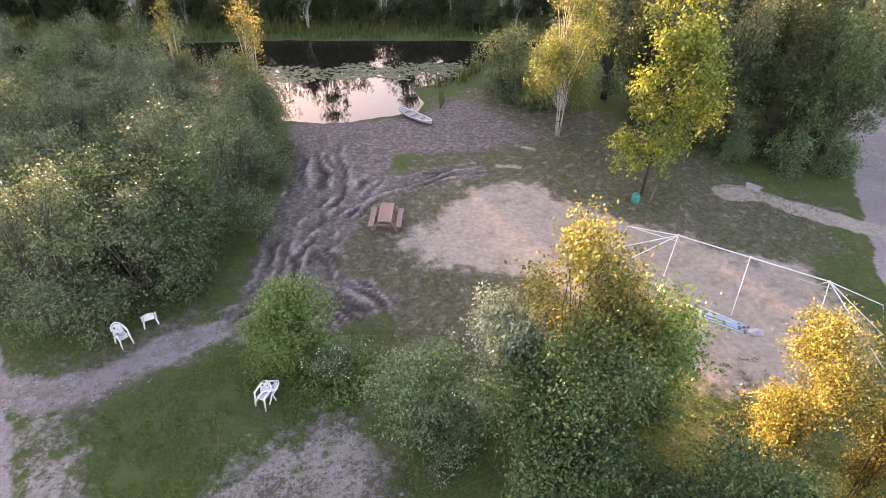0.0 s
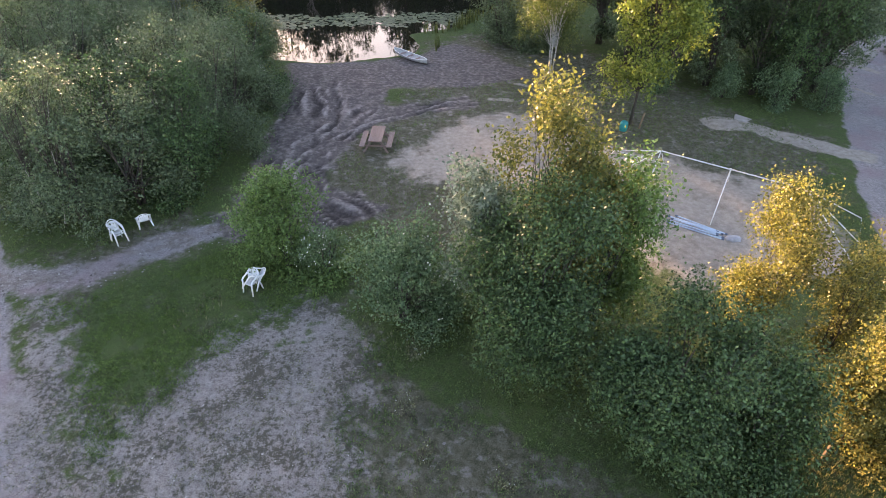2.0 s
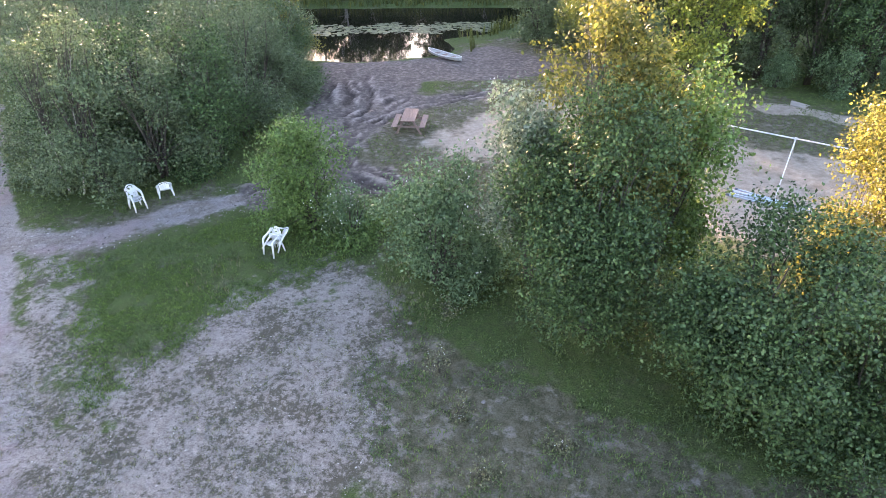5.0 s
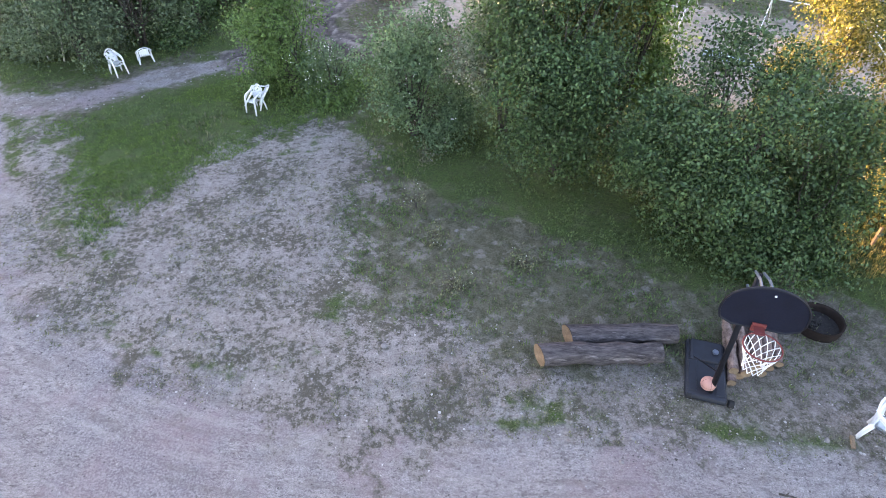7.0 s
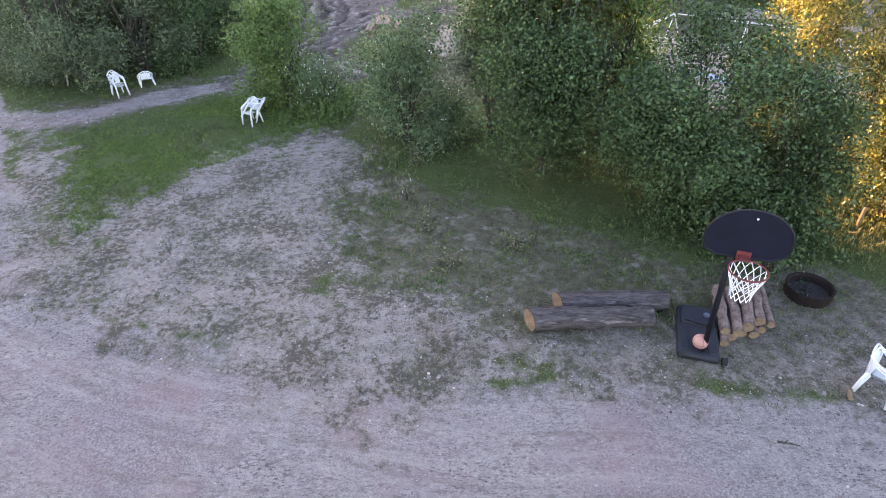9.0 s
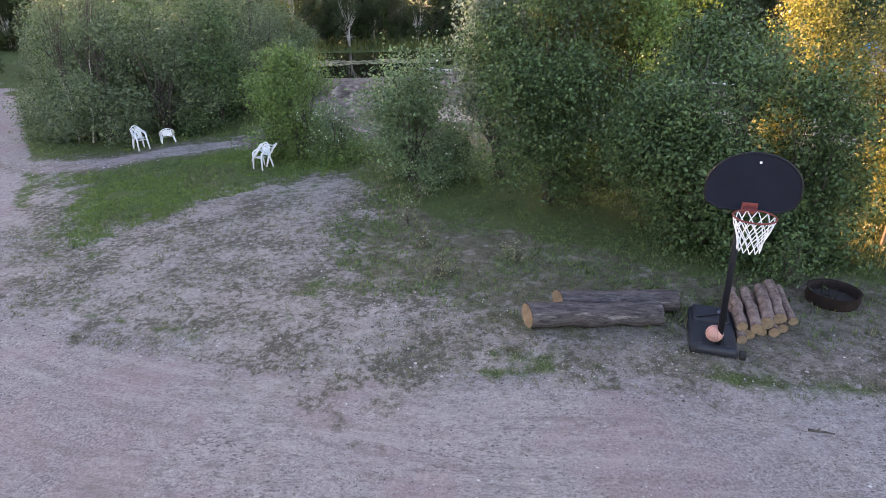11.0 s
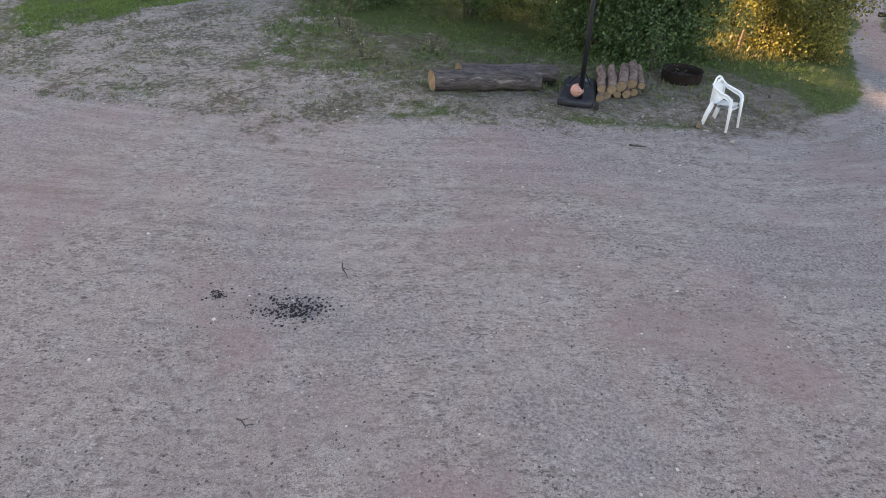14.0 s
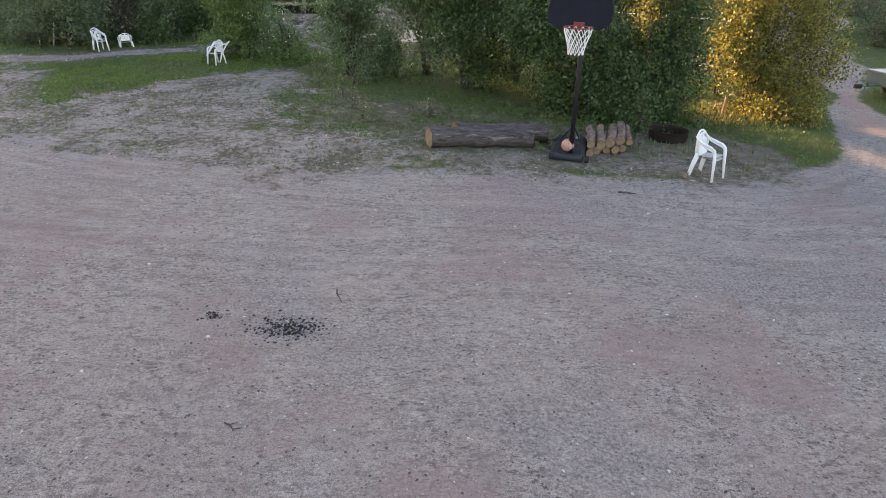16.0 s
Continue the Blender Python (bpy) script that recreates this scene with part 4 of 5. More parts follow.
blades("lawn_clover", x[near_lawn], y[near_lawn], 0.02 + 0.03 * rs.rand(near_lawn.sum()), 0.022, M_CLOVER, 53, "broad-leaved clover and plantain in the turf", "clover", 5, 1.6)
x, y = sow(rs, 22000, -9, 8.5, 7.2, 18)
keep_weed = (reach(x, y, WEEDY) < 0.35) & (wobble(x, y, 0.8, 36) + 0.5 * wobble(x, y, 0.25, 37) > 0.72)
blades("weeds", x[keep_weed], y[keep_weed], 0.012 + 0.03 * rs.rand(keep_weed.sum()), 0.014, M_WEED, 37, "scattered low weeds in thin gravel", "weeds", 7, 1.2)
x, y = sow(rs, 2600, -7, 8, 8.3, 17.5)
keep_tall = (reach(x, y, LOT) > 0.3) & (reach(x, y, WEEDY) > 0.4) & (wobble(x, y, 1.5, 38) > 0.55)
blades("tall_grass", x[keep_tall], y[keep_tall], 0.06 + 0.09 * rs.rand(keep_tall.sum()), 0.016, M_WEED, 39, "taller seeding grass and weeds near the shrubs", "grass", 6, 0.6)
x, y = sow(rs, 900, 7.4, 11.0, 11.8, 13.8)
keep_under = (reach(x, y, LOT) > 0.3) & (wobble(x, y, 0.8, 54) > 0.35)
blades("undergrowth", x[keep_under], y[keep_under], 0.05 + 0.07 * rs.rand(keep_under.sum()), 0.014, M_SUNGRASS, 55, "tall grass at the aspens' feet with sunlit gold in its colour", "grass", 6, 0.6)
x, y = sow(rs, 9000, -30, 14, 33, 53)
lk = reach(x, y, LAKE)
keep_reed = (np.abs(lk - 0.1) < 0.45) & ((y > 40) | (x > -0.3)) | ((lk > 0) & (lk < 3) & (y > 47))
blades("reeds", x[keep_reed], y[keep_reed], 0.35 + 0.4 * rs.rand(keep_reed.sum()), 0.03, M_REED, 40, "pale green reeds and sedge round the pond", "reeds", 6, 0.5)


def build_lily_pads():
    rs = np.random.RandomState(44)
    x, y = sow(rs, 9000, -24, 4, 39.5, 47)
    d = reach(x, y, LAKE)
    band = np.exp(-((y - 42.8 - 0.06 * x) / 1.5) ** 2)
    k = (d < -0.3) & (wobble(x, y, 1.4, 45) * 0.8 + rs.rand(len(x)) * 0.35 < band * 0.95)
    x, y = x[k], y[k]
    n, sides = len(x), 7
    r = rs.uniform(0.07, 0.16, n)
    ang = np.linspace(0, 2 * np.pi, sides, endpoint=False)[None, :] + rs.rand(n)[:, None] * 6
    v = np.stack([x[:, None] + np.cos(ang) * r[:, None], y[:, None] + np.sin(ang) * r[:, None] * 0.9, np.full((n, sides), -0.092) + rs.rand(n)[:, None] * 0.004], -1).reshape(-1, 3)
    tagged(new("lily_pads", pydata("lily_pads", v, np.arange(n * sides).reshape(n, sides), M_LILY)), "belt of floating lily pads", "lily pads", kind="stuff")


build_lily_pads()


# ---- garden chairs ----
def chair_parts(t, turn_back=14):
    """A one-piece plastic armchair: seat, slatted back, arms and splayed legs."""
    bm = bmesh.new()
    n, m = 7, 7
    grid = [[bm.verts.new(((-0.5 + i / (n - 1)) * (0.44 - 0.05 * j / (m - 1)), -0.22 + 0.44 * j / (m - 1), 0.42 - 0.035 * j / (m - 1) - 0.02 * (1 - (2 * i / (n - 1) - 1) ** 2) + 0.015 * (j == 0) * -1)) for i in range(n)] for j in range(m)]
    for j in range(m - 1):
        for i in range(n - 1):
            bm.faces.new((grid[j][i], grid[j][i + 1], grid[j + 1][i + 1], grid[j + 1][i]))
    bmesh.ops.solidify(bm, geom=bm.faces[:], thickness=0.022)
    part("seat", bm, M_CHAIR, t, smooth=True)
    bm = bmesh.new()
    back = []
    for k in range(13):
        a = math.pi * k / 12
        back.append((-0.225 * math.cos(a) * (1.0 if 0 < k < 12 else 1.0), 0.21 + 0.16 * (0.38 + 0.45 * math.sin(a)) , 0.42 + 0.16 + 0.26 * math.sin(a) ** 0.7 if 0 < k < 12 else 0.40))
    tube(bm, back, 0.024, 8)
    part("back_frame", bm, M_CHAIR, t, smooth=True)
    for k in range(5):
        x = (-2 + k) * 0.072
        top = 0.80 - 0.05 * abs(k - 2) * 0.6
        bm = bmesh.new()
        box(bm, (0.068, 0.014, top - 0.41), (x, 0.285, (top + 0.41) / 2), (-13, 0, 0), 0.004)
        part("back_slat", bm, M_CHAIR, t)
    for s in (-1, 1):
        bm = bmesh.new()
        arm = [(s * 0.215, 0.315, 0.74), (s * 0.250, 0.22, 0.675), (s * 0.272, 0.06, 0.635), (s * 0.272, -0.12, 0.60), (s * 0.258, -0.21, 0.55)]
        for p, q in zip(arm, arm[1:]):
            v = Vector(q) - Vector(p)
            box(bm, (0.070, v.length + 0.014, 0.028), tuple((Vector(p) + Vector(q)) / 2), (math.degrees(math.atan2(v.z, -v.y)) * -1, 0, math.degrees(math.atan2(v.x, -v.y))), 0.007)
        part("armrest", bm, M_CHAIR, t)
        bm = bmesh.new()
        tube(bm, [(s * 0.258, -0.21, 0.56), (s * 0.245, -0.235, 0.40), (s * 0.275, -0.29, 0.0)], [0.034, 0.040, 0.030], 6)
        part("front_leg", bm, M_CHAIR, t, smooth=True)
        bm = bmesh.new()
        tube(bm, [(s * 0.215, 0.235, 0.42), (s * 0.245, 0.30, 0.20), (s * 0.262, 0.345, 0.0)], [0.038, 0.034, 0.028], 6)
        part("rear_leg", bm, M_CHAIR, t, smooth=True)


def garden_chair(at, turn, label, tilt=(0, 0), group="white garden chairs"):
    t = thing("garden_chair", at, label, "chair", group, turn, tilt)
    chair_parts(t)
    return t


first = garden_chair(on(6.55, 8.44), 40, "white plastic garden chair at the yard's edge, stacked under another")
first.scale = (0.66, 0.64, 0.84)


def chair_copy(at, rot, size, label):
    c = copy_thing(first, pose(*at, *rot))
    c.scale = (size * 0.80, size * 0.80, size)
    c["label"] = label
    return c


chair_copy((6.542, 8.45, gz(6.55, 8.44) + 0.05), (-1, 0, 41), 0.83, "white plastic garden chair stacked on another at the yard's edge")
chair_copy(on(-9.48, 19.85), (0, 0, 52), 0.77, "white plastic garden chair in front of the thicket, stacked under another")
chair_copy((-9.49, 19.86, gz(-9.48, 19.85) + 0.06), (-2, 0, 54), 0.77, "white plastic garden chair stacked in front of the thicket")
low_chair = chair_copy(on(-9.06, 20.72, -0.03), (16, 0, 212), 0.60, "low white plastic garden chair with its back to the track")
low_chair.scale = (0.78, 0.60, 0.54)
chair_copy(on(-4.85, 17.68), (0, 0, -28), 0.80, "white plastic garden chair beside the single bush")
chair_copy((-4.95, 17.70, gz(-4.85, 17.68) + 0.17), (-30, 0, -72), 0.80, "white plastic garden chair lying tipped back on another by the bush")


# ---- logs ----
def log(name, a, b, r, bark, label, category, seed, group="", sides=14, rings=9, taper=0.9, slant=0.0):
    """A felled log with lumpy bark and sawn ends as parts of its own."""
    rs = np.random.RandomState(seed)
    a, b = Vector(a), Vector(b)
    t = thing(name, tuple(a), label, category, group)
    d = (b - a)
    side = d.cross(Vector((0, 0, 1))).normalized()
    up = side.cross(d).normalized()
    bm = bmesh.new()
    loops = []
    bend = rs.normal(0, 0.012, (rings, 2))
    lump = rs.normal(0, 0.035, (rings, sides))
    for i in range(rings):
        g = i / (rings - 1)
        rr = r * (1 - (1 - taper) * g)
        loops.append([bm.verts.new(d * g + d.normalized() * (slant * rr * math.cos(k * 2 * math.pi / sides) * (i == 0)) + side * (math.cos(k * 2 * math.pi / sides) * rr * (1 + lump[i, k]) + bend[i, 0]) + up * (math.sin(k * 2 * math.pi / sides) * rr * (1 + lump[i, k]) + bend[i, 1])) for k in range(sides)])
    for p, q in zip(loops, loops[1:]):
        for k in range(sides):
            bm.faces.new((p[k], p[(k + 1) % sides], q[(k + 1) % sides], q[k]))
    ends = [[v.co.copy() for v in loops[0]], [v.co.copy() for v in loops[-1]]]
    part("bark", bm, bark, t, smooth=True)
    for e, s in zip(ends, (-1, 1)):
        c = sum(e, Vector()) / len(e)
        bm = bmesh.new()
        m = bm.verts.new(c + d.normalized() * s * 0.008)
        ring = [bm.verts.new(c + (v - c) * 0.97 + d.normalized() * s * 0.004) for v in e]
        for k in range(len(ring)):
            bm.faces.new((m, ring[k], ring[(k + 1) % len(ring)]) if s > 0 else (m, ring[(k + 1) % len(ring)], ring[k]))
        part("sawn_end", bm, M_CUT, t, "pale sawn end")
    return t


log("felled_log", (1.88, 9.70, 0.17 + gz(2.9, 9.6)), (3.80, 9.79, 0.165 + gz(2.9, 9.6)), 0.182, M_LOGBARK, "long grey weathered log lying at the yard's edge", "log", 101, "felled logs", 18, 12, 0.9, 0.35)
log("felled_log", (2.36, 10.10, 0.185 + gz(3.2, 10.0)), (4.12, 10.18, 0.185 + gz(3.2, 10.0)), 0.175, M_LOGBARK, "long log with peeling bark lying behind another", "log", 102, "felled logs", 18, 12, 0.9, 0.35)
PILE = [(-0.36, 0.075, 0.0, 0.07), (-0.20, 0.075, 0.0, 0.075), (-0.02, 0.075, 0.0, 0.07), (0.14, 0.075, 0.0, 0.075), (0.30, 0.075, 0.0, 0.07),
        (-0.33, 0.205, 0.06, 0.075), (-0.14, 0.21, 0.05, 0.08), (0.05, 0.215, 0.02, 0.092), (0.25, 0.21, 0.0, 0.088), (0.40, 0.20, 0.02, 0.06)]
for k, (x, z, lx, r) in enumerate(PILE):
    j = 0.06 * ((k * 7) % 3 - 1)
    near = Vector((5.13 + x, 9.52 + 0.34 * x + j, z + gz(5.3, 9.6)))
    away = Vector((0.26 - lx + 0.03 * ((k * 5) % 3 - 1), 1.02, 0.03))
    log("firewood_log", near, near + away, r, M_LOGRED, "short reddish firewood log with bark in a pile", "firewood", 110 + k, "firewood pile", 11, 7)


# ---- basketball hoop ----
def build_hoop():
    t = thing("basketball_hoop", on(4.38, 9.12), "portable basketball hoop with black backboard and white net", "basketball hoop", turn=-15)
    bm = bmesh.new()
    box(bm, (0.60, 1.14, 0.12), (-0.06, 0.43, 0.065), (0, 0, 0), 0.045)
    box(bm, (0.50, 0.42, 0.09), (-0.06, 0.75, 0.135), (3, 0, 0), 0.04)
    box(bm, (0.13, 0.60, 0.03), (-0.26, 0.24, 0.125), (0, 0, 0), 0.012)
    box(bm, (0.13, 0.60, 0.03), (0.14, 0.24, 0.125), (0, 0, 0), 0.012)
    base = part("base_tank", bm, M_TANK, t, "low slate-black plastic ballast tank")
    bm = bmesh.new()
    tube(bm, [(0.06, 0.72, 0.2), (0.06, 0.72, 0.23)], [0.05, 0.045], 10)
    part("filler_cap", bm, M_STEEL, base)
    bm = bmesh.new()
    tube(bm, [(0, 0.0, 0.08), (-0.01, 0.02, 1.25), (-0.03, 0.05, 2.46)], [0.042, 0.039, 0.036], 12)
    part("pole", bm, M_BLACK, t, "dark round pole", True)
    for s in (-1, 1):
        bm = bmesh.new()
        tube(bm, [(s * 0.05 - 0.03, 0.09, 2.46), (s * 0.055 - 0.035, -0.20, 2.60), (s * 0.06 - 0.04, -0.66, 2.70)], 0.018, 6)
        part("upper_arm", bm, M_STEEL, t, "grey-blue steel arm")
        bm = bmesh.new()
        tube(bm, [(s * 0.055 - 0.03, 0.16, 2.16), (s * 0.055 - 0.035, -0.25, 2.28), (s * 0.06 - 0.04, -0.66, 2.38)], 0.018, 6)
        part("lower_arm", bm, M_STEEL, t, "grey-blue steel arm")
        bm = bmesh.new()
        tube(bm, [(s * 0.20 - 0.06, 0.62, 0.14), (s * 0.03, 0.04, 0.55)], 0.011, 6)
        part("brace", bm, M_BLACK, t)
        bm = bmesh.new()
        tube(bm, [(s * 0.30 - 0.035, -0.10, 0.06), (s * 0.30 + 0.035, -0.10, 0.06)], 0.06, 12)
        part("wheel", bm, M_TYRE, t)
    # fan-shaped board: flat foot, high rounded top
    bx, by, bz = -0.05, -0.68, 2.53
    out = []
    for k in range(25):
        a = math.pi * k / 24
        out.append((0.47 * math.cos(a), -0.02 + 0.385 * math.sin(a)))
    out += [(-0.47, -0.10), (-0.44, -0.20), (-0.30, -0.27), (0.30, -0.27), (0.44, -0.20), (0.47, -0.10)]
    bm = bmesh.new()
    f = [bm.verts.new((bx + x, by - 0.018, bz + z)) for x, z in out]
    g = [bm.verts.new((bx + x, by + 0.018, bz + z)) for x, z in out]
    bm.faces.new(f)
    bm.faces.new(g[::-1])
    for k in range(len(out)):
        bm.faces.new((f[k], g[k], g[(k + 1) % len(out)], f[(k + 1) % len(out)]))
    bmesh.ops.recalc_face_normals(bm, faces=bm.faces[:])
    board = part("backboard", bm, M_BOARD, t, "black fan-shaped backboard")
    bm = bmesh.new()
    tube(bm, [(bx + x * 1.0, by - 0.012, bz + z * 1.0) for x, z in out + out[:1]], 0.016, 6, False)
    part("board_rim", bm, M_BLACK, board)
    bm = bmesh.new()
    tube(bm, [(bx + 0.03, by - 0.022, bz + 0.27), (bx + 0.03, by - 0.03, bz + 0.27)], 0.014, 8)
    part("white_dot", bm, M_NET, board)
    cx, cy, cz, r = bx + 0.02, by - 0.14 - 0.21, bz - 0.225, 0.21
    bm = bmesh.new()
    tube(bm, [(cx + r * math.cos(a), cy + r * math.sin(a), cz) for a in (2 * math.pi * k / 32 for k in range(33))], 0.010, 8, False)
    ring = part("ring", bm, M_RED, t, "faded red steel ring", True)
    bm = bmesh.new()
    box(bm, (0.16, 0.02, 0.13), (bx, by - 0.03, cz - 0.02), (0, 0, 0), 0.004)
    box(bm, (0.12, 0.15, 0.012), (bx, by - 0.10, cz), (0, 0, 0), 0.003)
    part("ring_bracket", bm, M_RED, ring)
    # net: loops at the ring, then a lattice that narrows
    bm = bmesh.new()
    n = 12
    prof = [(0.0, 1.0), (0.09, 0.90), (0.17, 0.76), (0.24, 0.65), (0.31, 0.58), (0.38, 0.55)]
    for k in range(n):
        for s in (-1, 1):
            pts = []
            for i, (d, q) in enumerate(prof):
                a = 2 * math.pi * (k + s * 0.5 * i + (0.5 if s < 0 else 0.5)) / n
                pts.append((cx + r * q * math.cos(a), cy + r * q * math.sin(a), cz - d))
            tube(bm, pts, 0.0062, 4, False)
    part("net", bm, M_NET, t, "white cord net")
    b = thing("basketball", (4.33, 9.17, gz(4.36, 9.06) + 0.245), "faded pink-orange basketball against the hoop's base", "ball")
    bm = bmesh.new()
    bmesh.ops.create_uvsphere(bm, u_segments=24, v_segments=14, radius=0.112)
    ball = part("skin", bm, M_BALL, b, smooth=True)
    for rot in ((0, 0, 0), (90, 0, 0), (0, 90, 0)):
        bm = bmesh.new()
        mtx = pose(0, 0, 0, *rot)
        tube(bm, [mtx @ Vector((0.1117 * math.cos(a), 0.1117 * math.sin(a), 0)) for a in (2 * math.pi * k / 28 for k in range(29))], 0.0016, 4, False)
        part("seam", bm, M_BLACK, b)


build_hoop()


# ---- fire ring ----
def build_fire_ring():
    t = thing("fire_ring", on(6.56, 10.58), "low rusty steel fire ring with dark ash", "fire pit")
    t.scale = (0.88, 0.88, 0.9)
    rs = np.random.RandomState(3)
    bm = bmesh.new()
    prof = [(0.40, 0.0), (0.42, 0.10), (0.405, 0.20), (0.425, 0.22), (0.395, 0.215), (0.375, 0.19), (0.385, 0.10), (0.37, 0.03)]
    n = 30
    rows = [[bm.verts.new((r * math.cos(2 * math.pi * k / n) * (1 + 0.02 * math.sin(3 * k)), r * math.sin(2 * math.pi * k / n), z)) for k in range(n)] for r, z in prof]
    for p, q in zip(rows, rows[1:]):
        for k in range(n):
            bm.faces.new((p[k], p[(k + 1) % n], q[(k + 1) % n], q[k]))
    part("steel_ring", bm, M_RUST, t, "rusty rolled steel ring", True)
    bm = bmesh.new()
    bmesh.ops.create_circle(bm, cap_ends=True, segments=24, radius=0.375)
    bmesh.ops.translate(bm, verts=bm.verts, vec=(0, 0, 0.05))
    part("ash_bed", bm, M_ASH, t, "grey-black ash")
    for k in range(9):
        a, r = rs.rand() * 6.3, 0.25 * rs.rand()
        bm = bmesh.new()
        tube(bm, [(r * math.cos(a), r * math.sin(a), 0.06), (r * math.cos(a) + rs.normal(0, 0.09), r * math.sin(a) + rs.normal(0, 0.09), 0.09 + 0.07 * rs.rand())], [0.022, 0.014], 5)
        part("charred_stick", bm, M_ASH, t)


build_fire_ring()


# ---- picnic table ----
def build_table():
    t = thing("picnic_table", on(-2.27, 26.25), "weathered red-brown wooden picnic table with benches", "picnic table", turn=-2)
    t.scale = (0.72, 0.74, 0.74)
    L = 1.75
    for k in range(5):
        bm = bmesh.new()
        box(bm, (0.138, L, 0.038), ((k - 2) * 0.145, 0, 0.74), (0, 0, 0), 0.005)
        part("top_plank", bm, M_TABLE, t)
    for s in (-1, 1):
        for k in range(2):
            bm = bmesh.new()
            box(bm, (0.135, L, 0.038), (s * (0.64 + 0.145 * k), 0, 0.44), (0, 0, 0), 0.005)
            part("bench_plank", bm, M_TABLE, t)
    for e in (-1, 1):
        y = e * 0.62
        bm = bmesh.new()
        box(bm, (1.60, 0.04, 0.09), (0, y, 0.375), (0, 0, 0), 0.004)
        part("bench_bearer", bm, M_TABLE, t)
        bm = bmesh.new()
        box(bm, (0.68, 0.04, 0.08), (0, y, 0.68), (0, 0, 0), 0.004)
        part("top_bearer", bm, M_TABLE, t)
        for s in (-1, 1):
            bm = bmesh.new()
            box(bm, (0.09, 0.04, 0.86), (s * 0.43, y + 0.042 * e, 0.36), (0, -s * 30, 0), 0.004)
            part("leg", bm, M_TABLE, t)
        bm = bmesh.new()
        box(bm, (0.07, 0.52, 0.035), (0, e * 0.34, 0.52), (e * 38, 0, 0), 0.003)
        part("brace", bm, M_TABLE, t)


build_table()


# ---- roof frame of a party tent standing on the sand ----
def build_tent_frame():
    t = thing("tent_roof_frame", on(9.4, 22.9), "white tubular roof frame of a party tent set on the sand", "tent frame")
    o = Vector((9.4, 22.9, gz(9.4, 22.9)))
    way = Vector((1.96, -1.19, 0))
    across = Vector((0.80, 1.42, 0))
    ridge = [Vector((7.80, 23.90, 1.33)) + way * k for k in range(3)]
    near = [p - across + Vector((0, 0, -1.30)) for p in ridge]
    far = [p + across + Vector((0, 0, -1.30)) for p in ridge]
    nl, fl = near[0] - way * 0.85, far[0] - way * 0.85
    nr, fr = near[2] + way * 0.85, far[2] + way * 0.85
    ml, mr = (nl + fl) / 2, (nr + fr) / 2

    def bar(name, a, b, r=0.018):
        bm = bmesh.new()
        tube(bm, [a - o, b - o], r, 8)
        part(name, bm, M_TUBE, t, smooth=True)

    for a, b in zip(ridge, ridge[1:]):
        bar("ridge_tube", a, b, 0.021)
    for row in ([nl] + near + [nr], [fl] + far + [fr]):
        for a, b in zip(row, row[1:]):
            bar("eave_tube", a, b)
    for p, a, b in zip(ridge, near, far):
        bar("rafter", p, a)
        bar("rafter", p, b)
    for p, ends in ((ridge[0], (nl, ml, fl)), (ridge[2], (nr, mr, fr))):
        for e in ends:
            bar("hip_rafter", p, e)
    for a, b in ((nl, ml), (ml, fl), (nr, mr), (mr, fr)):
        bar("end_tube", a, b)
    for p in ridge:
        bm = bmesh.new()
        box(bm, (0.07, 0.07, 0.07), tuple(p - o), (0, 0, -31), 0.015)
        part("joint", bm, M_TUBE, t)


build_tent_frame()


def build_pipes():
    rs = np.random.RandomState(4)
    a, b = Vector((7.75, 21.55, 0)), Vector((9.15, 20.75, 0))
    side = Vector((0.5, 0.87, 0))
    for k in range(7):
        p, q = a + side * (-0.22 + 0.065 * k) + Vector(rs.normal(0, 0.09, 3)), b + side * (-0.22 + 0.065 * k) + Vector(rs.normal(0, 0.09, 3))
        z = gz(8.4, 21.1) + 0.03 + 0.045 * (k % 2)
        t = thing("pipe", (p.x, p.y, z), "pale blue metal pipe in a loose pile on sand", "pipe", "pipe pile")
        bm = bmesh.new()
        tube(bm, [(0, 0, 0), (q.x - p.x, q.y - p.y, 0.0)], 0.026, 8)
        part("tube", bm, M_PIPE, t, smooth=True)
        for e in ((0, 0), (q.x - p.x, q.y - p.y)):
            d = Vector((q.x - p.x, q.y - p.y, 0)).normalized()
            bm = bmesh.new()
            tube(bm, [(e[0] - d.x * 0.04, e[1] - d.y * 0.04, 0), (e[0] + d.x * 0.04, e[1] + d.y * 0.04, 0)], 0.031, 8)
            part("end_sleeve", bm, M_STEEL, t)
    t = thing("canvas_bundle", on(9.45, 20.55), "crumpled grey canvas bundle beside the pipes", "bundle")
    bm = bmesh.new()
    bmesh.ops.create_icosphere(bm, subdivisions=3, radius=0.2)
    for v in bm.verts:
        v.co = Vector((v.co.x * 1.3, v.co.y * 0.8, max(-0.03, v.co.z * 0.6))) * (1 + 0.25 * noise.noise(v.co * 9))
    part("cloth", bm, M_CANVAS, t, smooth=True)


build_pipes()


